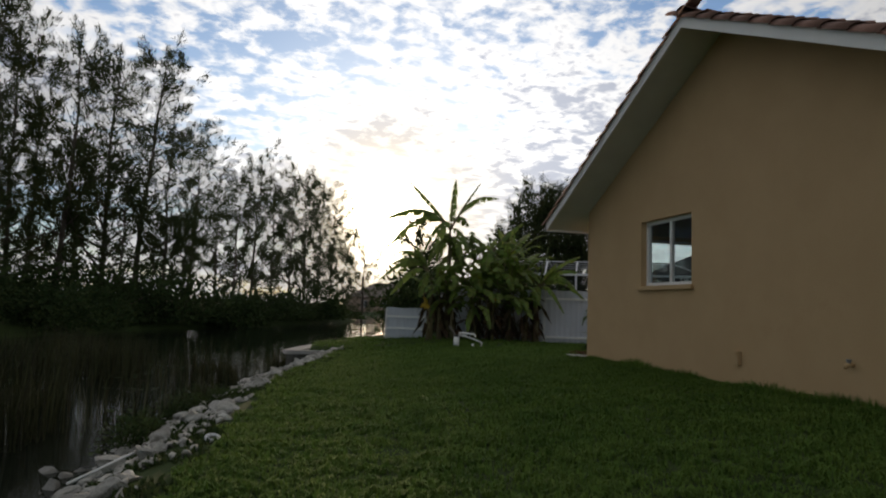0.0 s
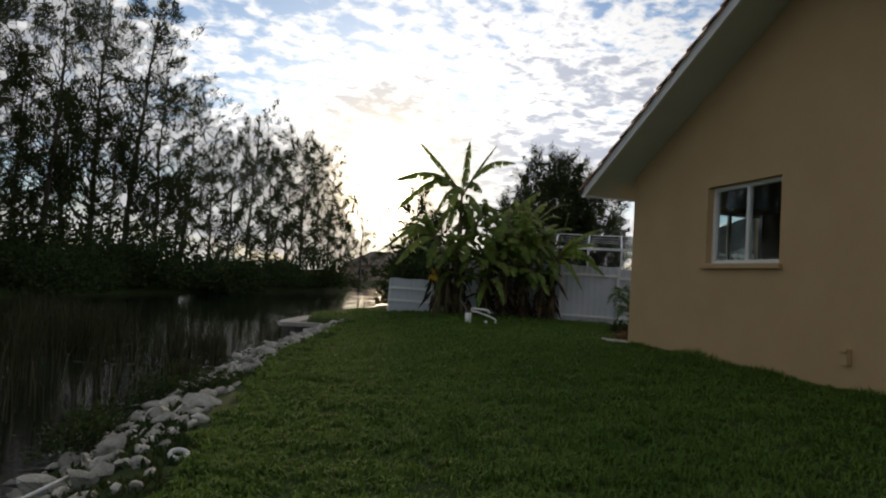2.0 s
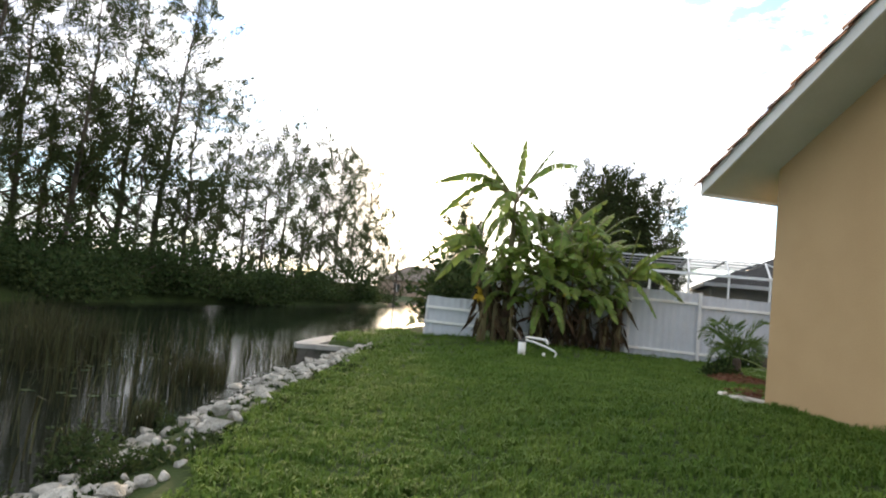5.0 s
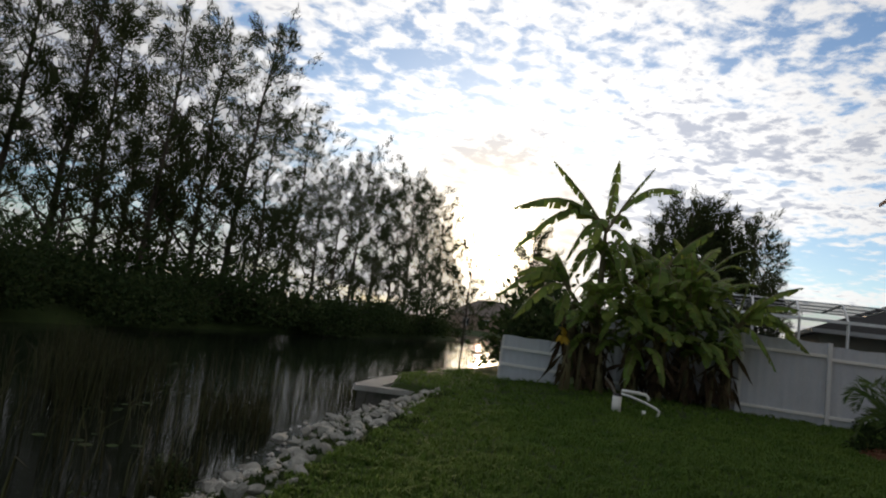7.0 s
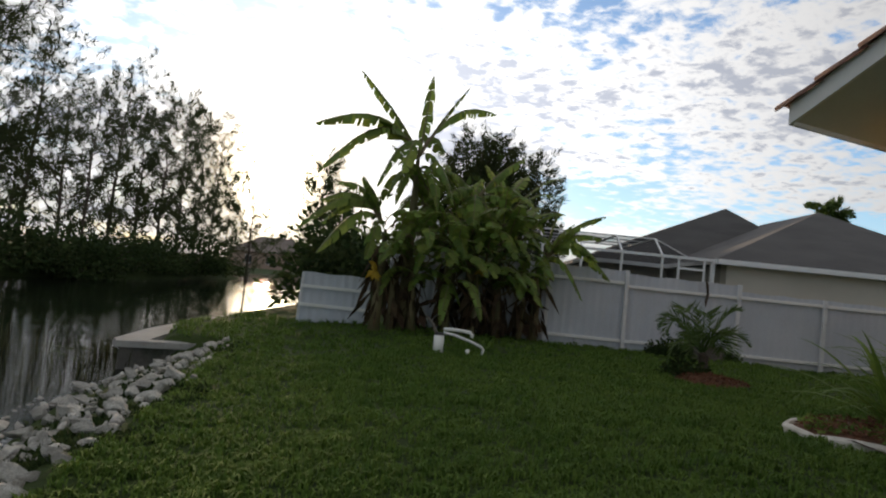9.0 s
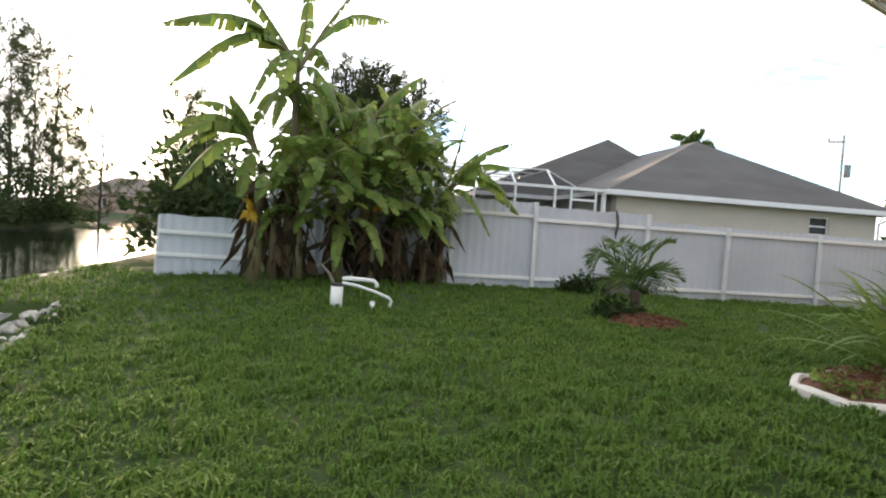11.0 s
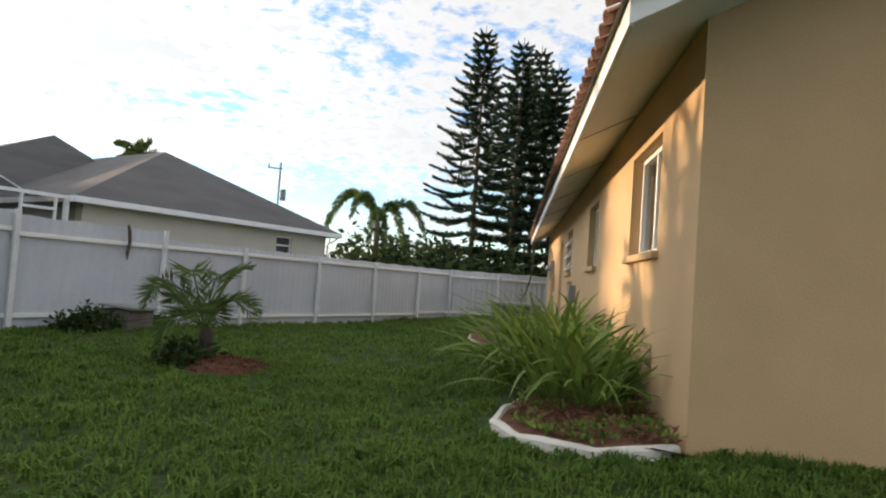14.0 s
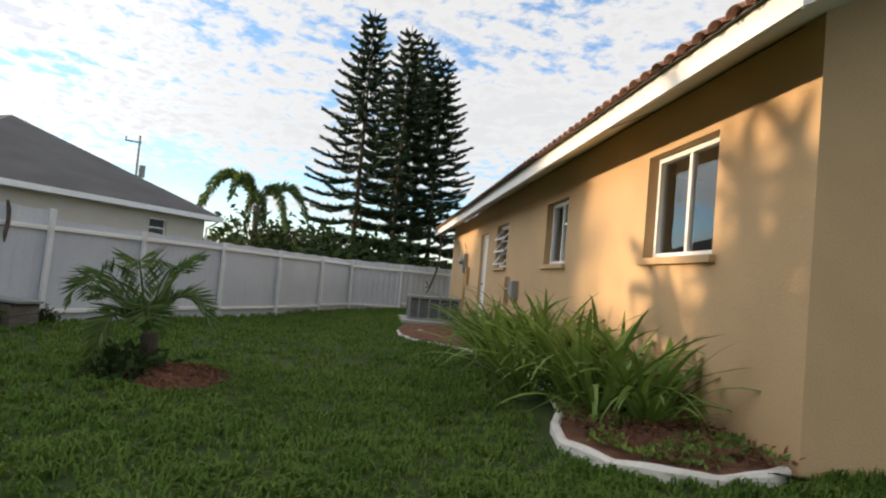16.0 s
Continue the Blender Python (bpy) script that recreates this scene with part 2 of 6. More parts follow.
M = dict(
    ground=surface("lawn_soil", (0.026, 0.044, 0.011), (0.048, 0.070, 0.018), 0.9, 30, 1.0, 0.6, spots=((0.055, 0.050, 0.022), 0.66, 0.80)),
    grass=surface("grass_blade", (0.078, 0.150, 0.024), (0.145, 0.225, 0.042), 1.6, 9, 0.85, 0.0, thin=0.35, spread=0.16, spots=((0.15, 0.175, 0.055), 0.68, 0.84)),
    water=make_water(),
    stucco=surface("tan_stucco", (0.475, 0.32, 0.165), (0.535, 0.365, 0.195), 1.2, 55, 0.85, 0.35, step=0.012, spots=((0.44, 0.278, 0.135), 0.60, 0.85)),
    trim=surface("white_trim", (0.76, 0.75, 0.72), (0.82, 0.81, 0.79), 3, 50, 0.5, 0.15, spots=((0.55, 0.52, 0.46), 0.70, 0.85)),
    soffit=surface("soffit_paint", (0.62, 0.62, 0.58), (0.70, 0.70, 0.66), 2, 40, 0.75, 0.2),
    tile=surface("clay_tile", (0.16, 0.082, 0.060), (0.25, 0.130, 0.095), 5, 50, 0.8, 0.4, spread=0.3, spots=((0.13, 0.08, 0.06), 0.58, 0.78)),
    vinyl=surface("white_window_frame", (0.78, 0.78, 0.76), (0.83, 0.83, 0.81), 6, 60, 0.4, 0.08),
    glass=see_through("window_glass", (0.84, 0.88, 0.88), 0.01, 1.55),
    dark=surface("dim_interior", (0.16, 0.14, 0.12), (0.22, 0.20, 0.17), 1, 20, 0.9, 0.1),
    # panel tone set darker and bluer than the rails, so the rails stand out
    fence=surface("bluish_fence_panel", (0.46, 0.485, 0.53), (0.57, 0.595, 0.64), 0.8, 25, 0.5, 0.15, spots=((0.50, 0.50, 0.49), 0.60, 0.85)),
    post=surface("weathered_white_post", (0.62, 0.63, 0.63), (0.74, 0.74, 0.75), 3, 18, 0.65, 0.5, spots=((0.25, 0.22, 0.19), 0.64, 0.72)),
    rock=surface("pale_limestone", (0.34, 0.32, 0.285), (0.60, 0.58, 0.53), 3.5, 22, 0.9, 0.9, spread=0.25, spots=((0.17, 0.15, 0.11), 0.58, 0.78), step=0.05),
    concrete=surface("grey_concrete", (0.30, 0.29, 0.27), (0.42, 0.41, 0.38), 2.5, 45, 0.9, 0.5, spots=((0.14, 0.13, 0.11), 0.58, 0.8)),
    # seawall faces, much darker than the concrete of the cap
    sea_face=surface("dark_concrete", (0.085, 0.08, 0.07), (0.15, 0.14, 0.12), 2.5, 30, 0.8, 0.5, spots=((0.04, 0.045, 0.03), 0.5, 0.7)),
    curb=surface("white_painted_curb", (0.58, 0.54, 0.47), (0.70, 0.66, 0.60), 4, 40, 0.8, 0.5, spots=((0.33, 0.25, 0.18), 0.63, 0.78)),
    mulch=surface("red_mulch", (0.10, 0.042, 0.022), (0.23, 0.098, 0.050), 9, 60, 0.95, 1.0, step=0.04),
    shingle=surface("grey_shingle", (0.075, 0.072, 0.072), (0.115, 0.11, 0.108), 0.5, 9, 0.9, 0.5, stretch=(1, 1, 4)),
    beige=surface("beige_stucco", (0.50, 0.46, 0.39), (0.57, 0.53, 0.46), 0.7, 40, 0.9, 0.3),
    alu=surface("white_aluminium", (0.72, 0.73, 0.74), (0.80, 0.80, 0.80), 3, 30, 0.4, 0.05),
    screen=see_through("insect_screen", (1, 1, 1), 0.3, 1.3, 0.42, (0.03, 0.03, 0.033)),
    pvc=surface("white_pvc", (0.74, 0.74, 0.71), (0.82, 0.82, 0.80), 5, 40, 0.35, 0.05, spots=((0.45, 0.42, 0.36), 0.68, 0.85)),
    black=surface("black_rubber", (0.015, 0.015, 0.016), (0.03, 0.03, 0.03), 8, 60, 0.6, 0.2),
    bark=surface("grey_bark", (0.055, 0.042, 0.032), (0.115, 0.092, 0.070), 2, 16, 0.95, 0.8, stretch=(3, 3, 0.6), step=0.04),
    needle=surface("pine_needles", (0.035, 0.050, 0.018), (0.070, 0.085, 0.032), 0.5, 4, 0.9, 0.0, thin=0.25, spread=0.4),
    shrub=surface("dark_shrub_leaf", (0.028, 0.050, 0.015), (0.060, 0.085, 0.028), 0.7, 6, 0.85, 0.0, thin=0.25, spread=0.4),
    norfolk=surface("norfolk_needles", (0.040, 0.068, 0.040), (0.066, 0.098, 0.056), 0.5, 5, 0.7, 0.0, thin=0.1, spread=0.35),
    banana=surface("banana_leaf", (0.098, 0.162, 0.033), (0.205, 0.275, 0.060), 1.5, 14, 0.5, 0.15, thin=0.4, spread=0.3, spots=((0.24, 0.19, 0.07), 0.70, 0.84)),
    husk=surface("dry_banana_husk", (0.040, 0.028, 0.017), (0.095, 0.066, 0.038), 3, 22, 0.95, 0.7, spread=0.35, thin=0.1),
    stem=surface("banana_stem", (0.10, 0.10, 0.040), (0.19, 0.15, 0.075), 3, 20, 0.7, 0.4, stretch=(2, 2, 0.4)),
    palm=surface("palm_leaf", (0.065, 0.115, 0.030), (0.13, 0.19, 0.055), 2, 12, 0.5, 0.0, thin=0.3, spread=0.3),
    strap=surface("strap_leaf", (0.115, 0.195, 0.037), (0.24, 0.33, 0.074), 1.5, 10, 0.45, 0.1, thin=0.3, spread=0.3, spots=((0.30, 0.26, 0.07), 0.66, 0.78)),
    reed=surface("reed_blade", (0.026, 0.030, 0.013), (0.060, 0.062, 0.026), 0.6, 6, 0.7, 0.0, thin=0.25, spread=0.4),
    grey=surface("grey_metal_box", (0.24, 0.25, 0.25), (0.31, 0.32, 0.32), 4, 50, 0.5, 0.1, metal=0.3),
    grille=surface("dark_grille_and_pane", (0.035, 0.037, 0.038), (0.06, 0.062, 0.062), 6, 60, 0.6, 0.2, metal=0.4),
    wood=surface("grey_wood", (0.10, 0.085, 0.070), (0.19, 0.17, 0.145), 4, 30, 0.9, 0.6, stretch=(1, 1, 4)),
    yellow=surface("yellow_leaf", (0.55, 0.36, 0.04), (0.68, 0.50, 0.08), 5, 30, 0.6, 0.1, thin=0.3),
    pink=surface("rose_stucco", (0.36, 0.25, 0.20), (0.42, 0.30, 0.24), 0.5, 20, 0.9, 0.1),
    brownroof=surface("brown_shingle", (0.17, 0.14, 0.12), (0.24, 0.20, 0.175), 0.6, 8, 0.9, 0.3),
)


# ---- building helpers ----
def part(name, bm, material, parent=None, label="", smooth=False):
    me = bpy.data.meshes.new(name)
    bm.to_mesh(me)
    bm.free()
    me.materials.append(M[material])
    if smooth:
        me.shade_smooth()
    ob = new(name, me)
    if parent:
        ob.parent = parent
    return tagged(ob, label)


def sheet(name, verts, faces, material, parent=None, label="", smooth=False):
    """A mesh object from numpy verts and equal-sided faces."""
    me = bpy.data.meshes.new(name)
    v, f = np.asarray(verts, np.float32), np.asarray(faces, np.int32)
    me.vertices.add(len(v))
    me.vertices.foreach_set("co", v.ravel())
    k = f.shape[1]
    me.loops.add(f.size)
    me.loops.foreach_set("vertex_index", f.ravel())
    me.polygons.add(len(f))
    me.polygons.foreach_set("loop_start", np.arange(len(f), dtype=np.int32) * k)
    me.update(calc_edges=True)
    me.validate()
    me.materials.append(M[material])
    if smooth:
        me.shade_smooth()
    ob = new(name, me)
    if parent:
        ob.parent = parent
    return tagged(ob, label)


def thing(name, label, category, group="", at=(0, 0, 0), kind=""):
    return tagged(new(name), label, category, group, kind) if at == (0, 0, 0) else placed(tagged(new(name), label, category, group, kind), at)


def placed(ob, at, turn=0.0):
    ob.matrix_basis = pose(*at, 0, 0, turn)
    return ob


def box(bm, lo, hi, bevel=0.0):
    c = [(a + b) / 2 for a, b in zip(lo, hi)]
    s = [b - a for a, b in zip(lo, hi)]
    r = bmesh.ops.create_cube(bm, size=1, matrix=Matrix.LocRotScale(c, None, s))
    if bevel:
        edges = {e for v in r["verts"] for e in v.link_edges}
        bmesh.ops.bevel(bm, geom=list(edges), offset=bevel, segments=2, affect="EDGES", profile=0.7)


def boxed(name, lo, hi, material, parent=None, label="", bevel=0.0):
    bm = bmesh.new()
    box(bm, lo, hi, bevel)
    return part(name, bm, material, parent, label)


def prism(bm, points, axis, a, b):
    """A polygon in the plane across axis (0 or 1 or 2), drawn out from a to b."""
    def at(p, w):
        q = list(p)
        q.insert(axis, w)
        return q
    low = [bm.verts.new(at(p, a)) for p in points]
    high = [bm.verts.new(at(p, b)) for p in points]
    k = len(points)
    bm.faces.new(low[::-1])
    bm.faces.new(high)
    for i in range(k):
        bm.faces.new((low[i], low[(i + 1) % k], high[(i + 1) % k], high[i]))
    bmesh.ops.recalc_face_normals(bm, faces=bm.faces)


def tube(bm, points, radii, sides=8, cap=True):
    """A round bar along points."""
    rings, n = [], len(points)
    pts = [Vector(p) for p in points]
    for i, p in enumerate(pts):
        d = (pts[min(i + 1, n - 1)] - pts[max(i - 1, 0)]).normalized()
        u = d.orthogonal().normalized() if i == 0 else (u - d * u.dot(d)).normalized()
        w = d.cross(u)
        r = radii[i] if hasattr(radii, "__len__") else radii
        rings.append([bm.verts.new(p + (u * math.cos(2 * math.pi * k / sides) + w * math.sin(2 * math.pi * k / sides)) * r) for k in range(sides)])
    for a, b in zip(rings, rings[1:]):
        for k in range(sides):
            bm.faces.new((a[k], a[(k + 1) % sides], b[(k + 1) % sides], b[k]))
    if cap:
        bm.faces.new(rings[0][::-1])
        bm.faces.new(rings[-1])

# ---- ground and lake ----
def line(pairs):
    xs, ys = np.array([p[0] for p in pairs], float), np.array([p[1] for p in pairs], float)
    return lambda y: np.interp(y, ys, xs)


shore = line([(-3.2, -60), (-2.6, -8), (-2.3, 5), (-2.15, 10), (-1.9, 12), (-1.0, 16), (-0.6, 19.8), (0.2, 20.7), (0.95, 21.55), (0.05, 21.9), (0.6, 23.8), (1.75, 26.5), (5.6, 34.8), (20, 65), (46, 118), (60, 150)])
lawn_edge = line([(-1.6, -60), (-1.1, -5), (-1.0, 5), (-0.9, 6.6), (-0.68, 9.1), (-0.35, 12.3), (0.3, 15), (0.85, 17), (1.6, 20.4), (1.85, 21.5), (1.0, 22.0), (1.0, 23.8), (2.15, 26.5), (6.0, 34.8), (20.4, 65), (46.4, 118), (60.4, 150)])
far_side = line([(-60, -60), (-34, -8), (-27, 5), (-11, 36), (-7.6, 45.6), (-2.2, 54), (7.3, 75), (9, 92), (10, 106), (60, 176)])


def smooth(a):
    a = np.clip(a, 0, 1)
    return a * a * (3 - 2 * a)


WATER = -1.1


def height(x, y):
    x, y = np.asarray(x, float), np.asarray(y, float)
    inner = x - lawn_edge(y)
    side = -0.50 + 0.50 * smooth(inner / 6.2)
    back = -0.48 + 0.26 * smooth(inner / 4.0)
    z = side + (back - side) * smooth((y - 12.0) / 4.5)
    z = z + 0.03 * np.sin(x * 0.9 + 1.3 * np.sin(y * 0.5)) * np.cos(y * 0.7) * smooth(inner / 1.5) * smooth((5.5 - x) / 2 + 9 * (y > 14))
    z = z - 0.09 * smooth((x - 12.6) / 1.6) * smooth((y - 15.0) / 2.5)
    width = np.maximum(lawn_edge(y) - shore(y), 0.3)
    bank = (x - shore(y)) / width
    z = np.where(bank < 1, -1.15 + 0.65 * smooth(np.clip(bank, 0, 1)) ** 0.8, z)
    z = np.where(bank < 0, -1.15 - 0.9 * smooth(-(x - shore(y)) / 3.0), z)
    other = far_side(y) - x
    z = np.where(other > -6, np.maximum(z, -2.05 + 1.5 * smooth((other + 3.5) / 5.0)), z)
    return z


def spaced(lo, hi, step, far):
    core = list(np.arange(lo, hi + 1e-6, step))
    out, d, p = [], step, hi
    while p < far:
        d *= 1.22
        p += d
        out.append(p)
    down, d, p = [], step, lo
    while p > -far:
        d *= 1.22
        p -= d
        down.append(p)
    return np.array(down[::-1] + core + out)


gx, gy = spaced(-4.0, 25.0, 0.22, 3000), spaced(-2.0, 36.0, 0.25, 3000)
GX, GY = np.meshgrid(gx, gy)
nx, ny = len(gx), len(gy)
idx = np.arange(nx * ny).reshape(ny, nx)
quads = np.stack([idx[:-1, :-1], idx[:-1, 1:], idx[1:, 1:], idx[1:, :-1]], -1).reshape(-1, 4)
ground = sheet("ground", np.stack([GX, GY, height(GX, GY)], -1).reshape(-1, 3), quads, "ground", smooth=True)
tagged(ground, "lawn ground with a bank down to the lake", "lawn", kind="structure")
bm = bmesh.new()
prism(bm, [(-90, -90), (60, -90), (60, 200), (-90, 200)], 2, WATER - 0.02, WATER)
tagged(part("water", bm, "water"), "dark still lake water with reflections", "water", kind="structure")

# seawall along the lake and its return into the bank
sea = thing("seawall", "grey concrete seawall cap at the lake edge", "seawall", kind="structure")
run = [(0.05, 21.9), (0.6, 23.8), (1.75, 26.5), (5.6, 34.8), (20, 65), (46, 118)]
for (xa, ya), (xb, yb) in zip(run, run[1:]):
    d = Vector((xb - xa, yb - ya, 0)).normalized()
    s = Vector((d.y, -d.x, 0))
    for name, o0, o1, z0, z1 in (("cap", -0.12, 0.42, -0.72, -0.60), ("wall_face", 0.0, 0.22, -1.9, -0.72)):
        bm = bmesh.new()
        corners = [Vector((xa, ya, 0)) + s * o0, Vector((xb, yb, 0)) + s * o0, Vector((xb, yb, 0)) + s * o1, Vector((xa, ya, 0)) + s * o1]
        prism(bm, [(c.x, c.y) for c in corners], 2, z0, z1)
        part(name, bm, "concrete" if name == "cap" else "sea_face", sea)
boxed("cap", (-0.02, 21.70, -0.722), (1.35, 21.98, -0.602), "concrete", sea, bevel=0.015)
boxed("wall_face", (0.04, 21.76, -1.9), (1.30, 21.92, -0.724), "sea_face", sea)

# ---- the tan house ----
house = thing("house", "single-storey tan stucco house with a clay tile gable roof", "house")
WX, WY, WN, WE = 5.8, 12.7, 3.9, 23.8          # gable wall, eave wall, rear wall, end wall
SLOPE, TIP_Y, TIP_Z, RIDGE = 0.506, 13.318, 2.563, 8.62
BARGE = 5.14


def under(y):
    return TIP_Z + SLOPE * (TIP_Y - abs(y - RIDGE) - RIDGE)


def wall_with_holes(name, lo, hi, z0, top, holes, along):
    """A wall 0.2 m thick with openings. along: the axis it runs in; lo and hi on it; top(u) gives its upper edge."""
    bm = bmesh.new()
    cuts = sorted({lo, hi, RIDGE if along == 1 else lo, *[h[0] for h in holes], *[h[1] for h in holes]})
    a, b = (WX, WX + 0.2) if along == 1 else (WY - 0.2, WY)
    for u0, u1 in zip(cuts, cuts[1:]):
        gaps = [h for h in holes if h[0] <= u0 + 1e-6 and h[1] >= u1 - 1e-6]
        pieces = [(z0, gaps[0][2]), (gaps[0][3], None)] if gaps else [(z0, None)]
        for p, q in pieces:
            poly = [(u0, p), (u1, p), (u1, q if q is not None else top(u1)), (u0, q if q is not None else top(u0))]
            prism(bm, poly, 0 if along == 1 else 1, a, b)
    bmesh.ops.remove_doubles(bm, verts=bm.verts, dist=0.0005)
    return part(name, bm, "stucco", house)


GABLE_WIN = (9.33, 10.72, 1.38, 2.47)
EAVE_WINS = [(6.97, 8.28, 1.40, 2.42), (10.92, 12.02, 1.40, 2.36), (14.90, 16.10, 1.40, 2.32)]
DOOR = (17.15, 18.15, 0.10, 2.25)
wall_with_holes("gable_wall", WN, WY, -0.6, lambda y: under(y) + 0.05, [GABLE_WIN], 1)
wall_with_holes("eave_wall", WX + 0.2, WE, -0.6, lambda x: 2.88, EAVE_WINS + [DOOR], 0)
boxed("rear_wall", (WX + 0.2, WN, -0.6), (WE, WN + 0.2, 2.64), "stucco", house)
bm = bmesh.new()
prism(bm, [(WN + 0.2, -0.6), (WY - 0.2, -0.6), (WY - 0.2, under(WY) - 0.05), (RIDGE, under(RIDGE)), (WN + 0.2, under(WN) - 0.05)], 0, WE - 0.2, WE)
part("end_wall", bm, "stucco", house)
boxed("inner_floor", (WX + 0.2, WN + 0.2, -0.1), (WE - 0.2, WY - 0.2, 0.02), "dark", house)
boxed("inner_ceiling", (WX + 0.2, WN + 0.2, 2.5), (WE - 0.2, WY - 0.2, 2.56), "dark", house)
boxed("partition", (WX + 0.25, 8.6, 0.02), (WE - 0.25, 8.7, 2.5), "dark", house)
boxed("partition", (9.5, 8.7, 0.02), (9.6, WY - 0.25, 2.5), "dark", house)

# gable soffit, eave soffit, fascia boards
for sgn in (1, -1):
    bm = bmesh.new()
    far = RIDGE + sgn * (TIP_Y - RIDGE)
    prism(bm, [(RIDGE, under(RIDGE) + 0.02), (far, TIP_Z + 0.02), (far, TIP_Z + 0.05), (RIDGE, under(RIDGE) + 0.05)], 0, BARGE + 0.03, WX + 0.01)
    part("gable_soffit", bm, "soffit", house)
    bm = bmesh.new()
    prism(bm, [(RIDGE, under(RIDGE)), (far, TIP_Z), (far, TIP_Z + 0.18), (RIDGE, under(RIDGE) + 0.18)], 0, BARGE, BARGE + 0.03)
    part("barge_board", bm, "trim", house, "white painted barge board")
    y0, y1 = (TIP_Y - 0.03, TIP_Y) if sgn > 0 else (2 * RIDGE - TIP_Y, 2 * RIDGE - TIP_Y + 0.03)
    boxed("fascia", (BARGE + 0.03, y0, TIP_Z), (WE + 0.5, y1, TIP_Z + 0.18), "trim", house, "white painted fascia board")
    y0, y1 = (WY - 0.02, TIP_Y - 0.03) if sgn > 0 else (2 * RIDGE - TIP_Y + 0.03, WN)
    bm = bmesh.new()
    prism(bm, [(y0, under(y0) + 0.02), (y1, under(y1) + 0.02), (y1, under(y1) + 0.05), (y0, under(y0) + 0.05)], 0, WX + 0.01, WE + 0.5)
    part("eave_soffit", bm, "soffit", house)
for x in np.arange(8.2, WE, 2.44):
    bm = bmesh.new()
    prism(bm, [(WY + 0.02, under(WY + 0.02) + 0.012), (TIP_Y - 0.04, under(TIP_Y - 0.04) + 0.012), (TIP_Y - 0.04, under(TIP_Y - 0.04) + 0.03), (WY + 0.02, under(WY + 0.02) + 0.03)], 0, float(x), float(x) + 0.012)
    part("soffit_joint", bm, "wood", house)

# roof deck and barrel tiles
roof = thing("roof", "red-brown clay barrel tile roof", "")
roof.parent = house
for sgn in (1, -1):
    far = RIDGE + sgn * (TIP_Y + 0.04 - RIDGE)
    bm = bmesh.new()
    prism(bm, [(RIDGE, under(RIDGE) + 0.18), (far, TIP_Z + 0.16), (far, TIP_Z + 0.185), (RIDGE, under(RIDGE) + 0.205)], 0, BARGE + 0.04, WE + 0.5)
    part("deck", bm, "wood", roof)
tile_len, pitch_x = 0.38, 0.205
rows = 15
ang = math.atan(SLOPE)


def barrel(length, r0, r1, lift, sides=6):
    """A tapered half-round tile along +y, 15 mm thick."""
    bm = bmesh.new()
    ring = []
    for y, r, z in ((0, r0, 0.0), (length, r1, lift)):
        for t in (0, 0.016):
            ring.append([bm.verts.new(((r - t) * math.cos(math.pi * k / sides), y, z + (r - t) * 0.50 * math.sin(math.pi * k / sides))) for k in range(sides + 1)])
    a, b, c, d = ring
    for k in range(sides):
        bm.faces.new((a[k + 1], a[k], c[k], c[k + 1]))
        bm.faces.new((b[k], b[k + 1], d[k + 1], d[k]))
        bm.faces.new((a[k], a[k + 1], b[k + 1], b[k]))
        bm.faces.new((c[k + 1], c[k], d[k], d[k + 1]))
    return bm


tile_mesh = part("tile", barrel(0.42, 0.078, 0.094, 0.015), "tile", roof, smooth=True)
first = True
rng = random.Random(4)


def lay_tile(x, d, sgn, lean=0.0, size=1.0):
    """A tile whose low end lies d metres down the slope from the ridge."""
    global first
    ob = tile_mesh if first else new("tile", tile_mesh.data)
    first = False
    y = RIDGE + sgn * d * math.cos(ang)
    z = under(RIDGE) + 0.175 - d * math.sin(ang)
    ob.parent = roof
    m = Matrix.Translation((x, y, z)) @ Matrix.Rotation(0 if sgn > 0 else math.pi, 4, "Z") @ Matrix.Rotation(-ang, 4, "X") @ Matrix.Rotation(lean, 4, "Y")
    ob.matrix_basis = m @ Matrix.Translation((rng.uniform(-0.006, 0.006), -0.42, rng.uniform(0, 0.006))) @ Matrix.Diagonal((size, 1, size, 1))


full = (TIP_Y + 0.09 - RIDGE) / math.cos(ang)
for sgn in (1, -1):
    for k in range(15):
        lay_tile(BARGE + 0.07, full - k * tile_len, sgn, -0.25 * sgn, 1.4)
for k in range(91):
    lay_tile(BARGE + 0.07 + (k + 1) * pitch_x, full, 1)
# field tiles behind the first course, one ribbed sheet a slope
us = np.arange(BARGE + 0.1, WE + 0.5, pitch_x / 8)
for sgn in (1, -1):
    vs, ds = [], []
    for k in range(rows):
        ds += [full - 0.38 - k * tile_len, full - 0.38 - (k + 1) * tile_len + 0.01]
    ds = [d for d in ds if d > 0]
    for i, d in enumerate(ds):
        lift = 0.045 if i % 2 == 0 else 0.015
        prof = 0.055 * np.maximum(np.cos((us - BARGE - 0.07) / pitch_x * 2 * math.pi), -0.25)
        vs.append(np.stack([us, np.full_like(us, RIDGE + sgn * d * math.cos(ang)), under(RIDGE) + 0.21 - d * math.sin(ang) + lift + prof], -1))
    g = np.arange(len(ds) * len(us)).reshape(len(ds), len(us))
    q = np.stack([g[:-1, :-1], g[:-1, 1:], g[1:, 1:], g[1:, :-1]], -1).reshape(-1, 4)
    tagged(sheet("tile_field", np.concatenate(vs), q, "tile", roof), kind="stuff")
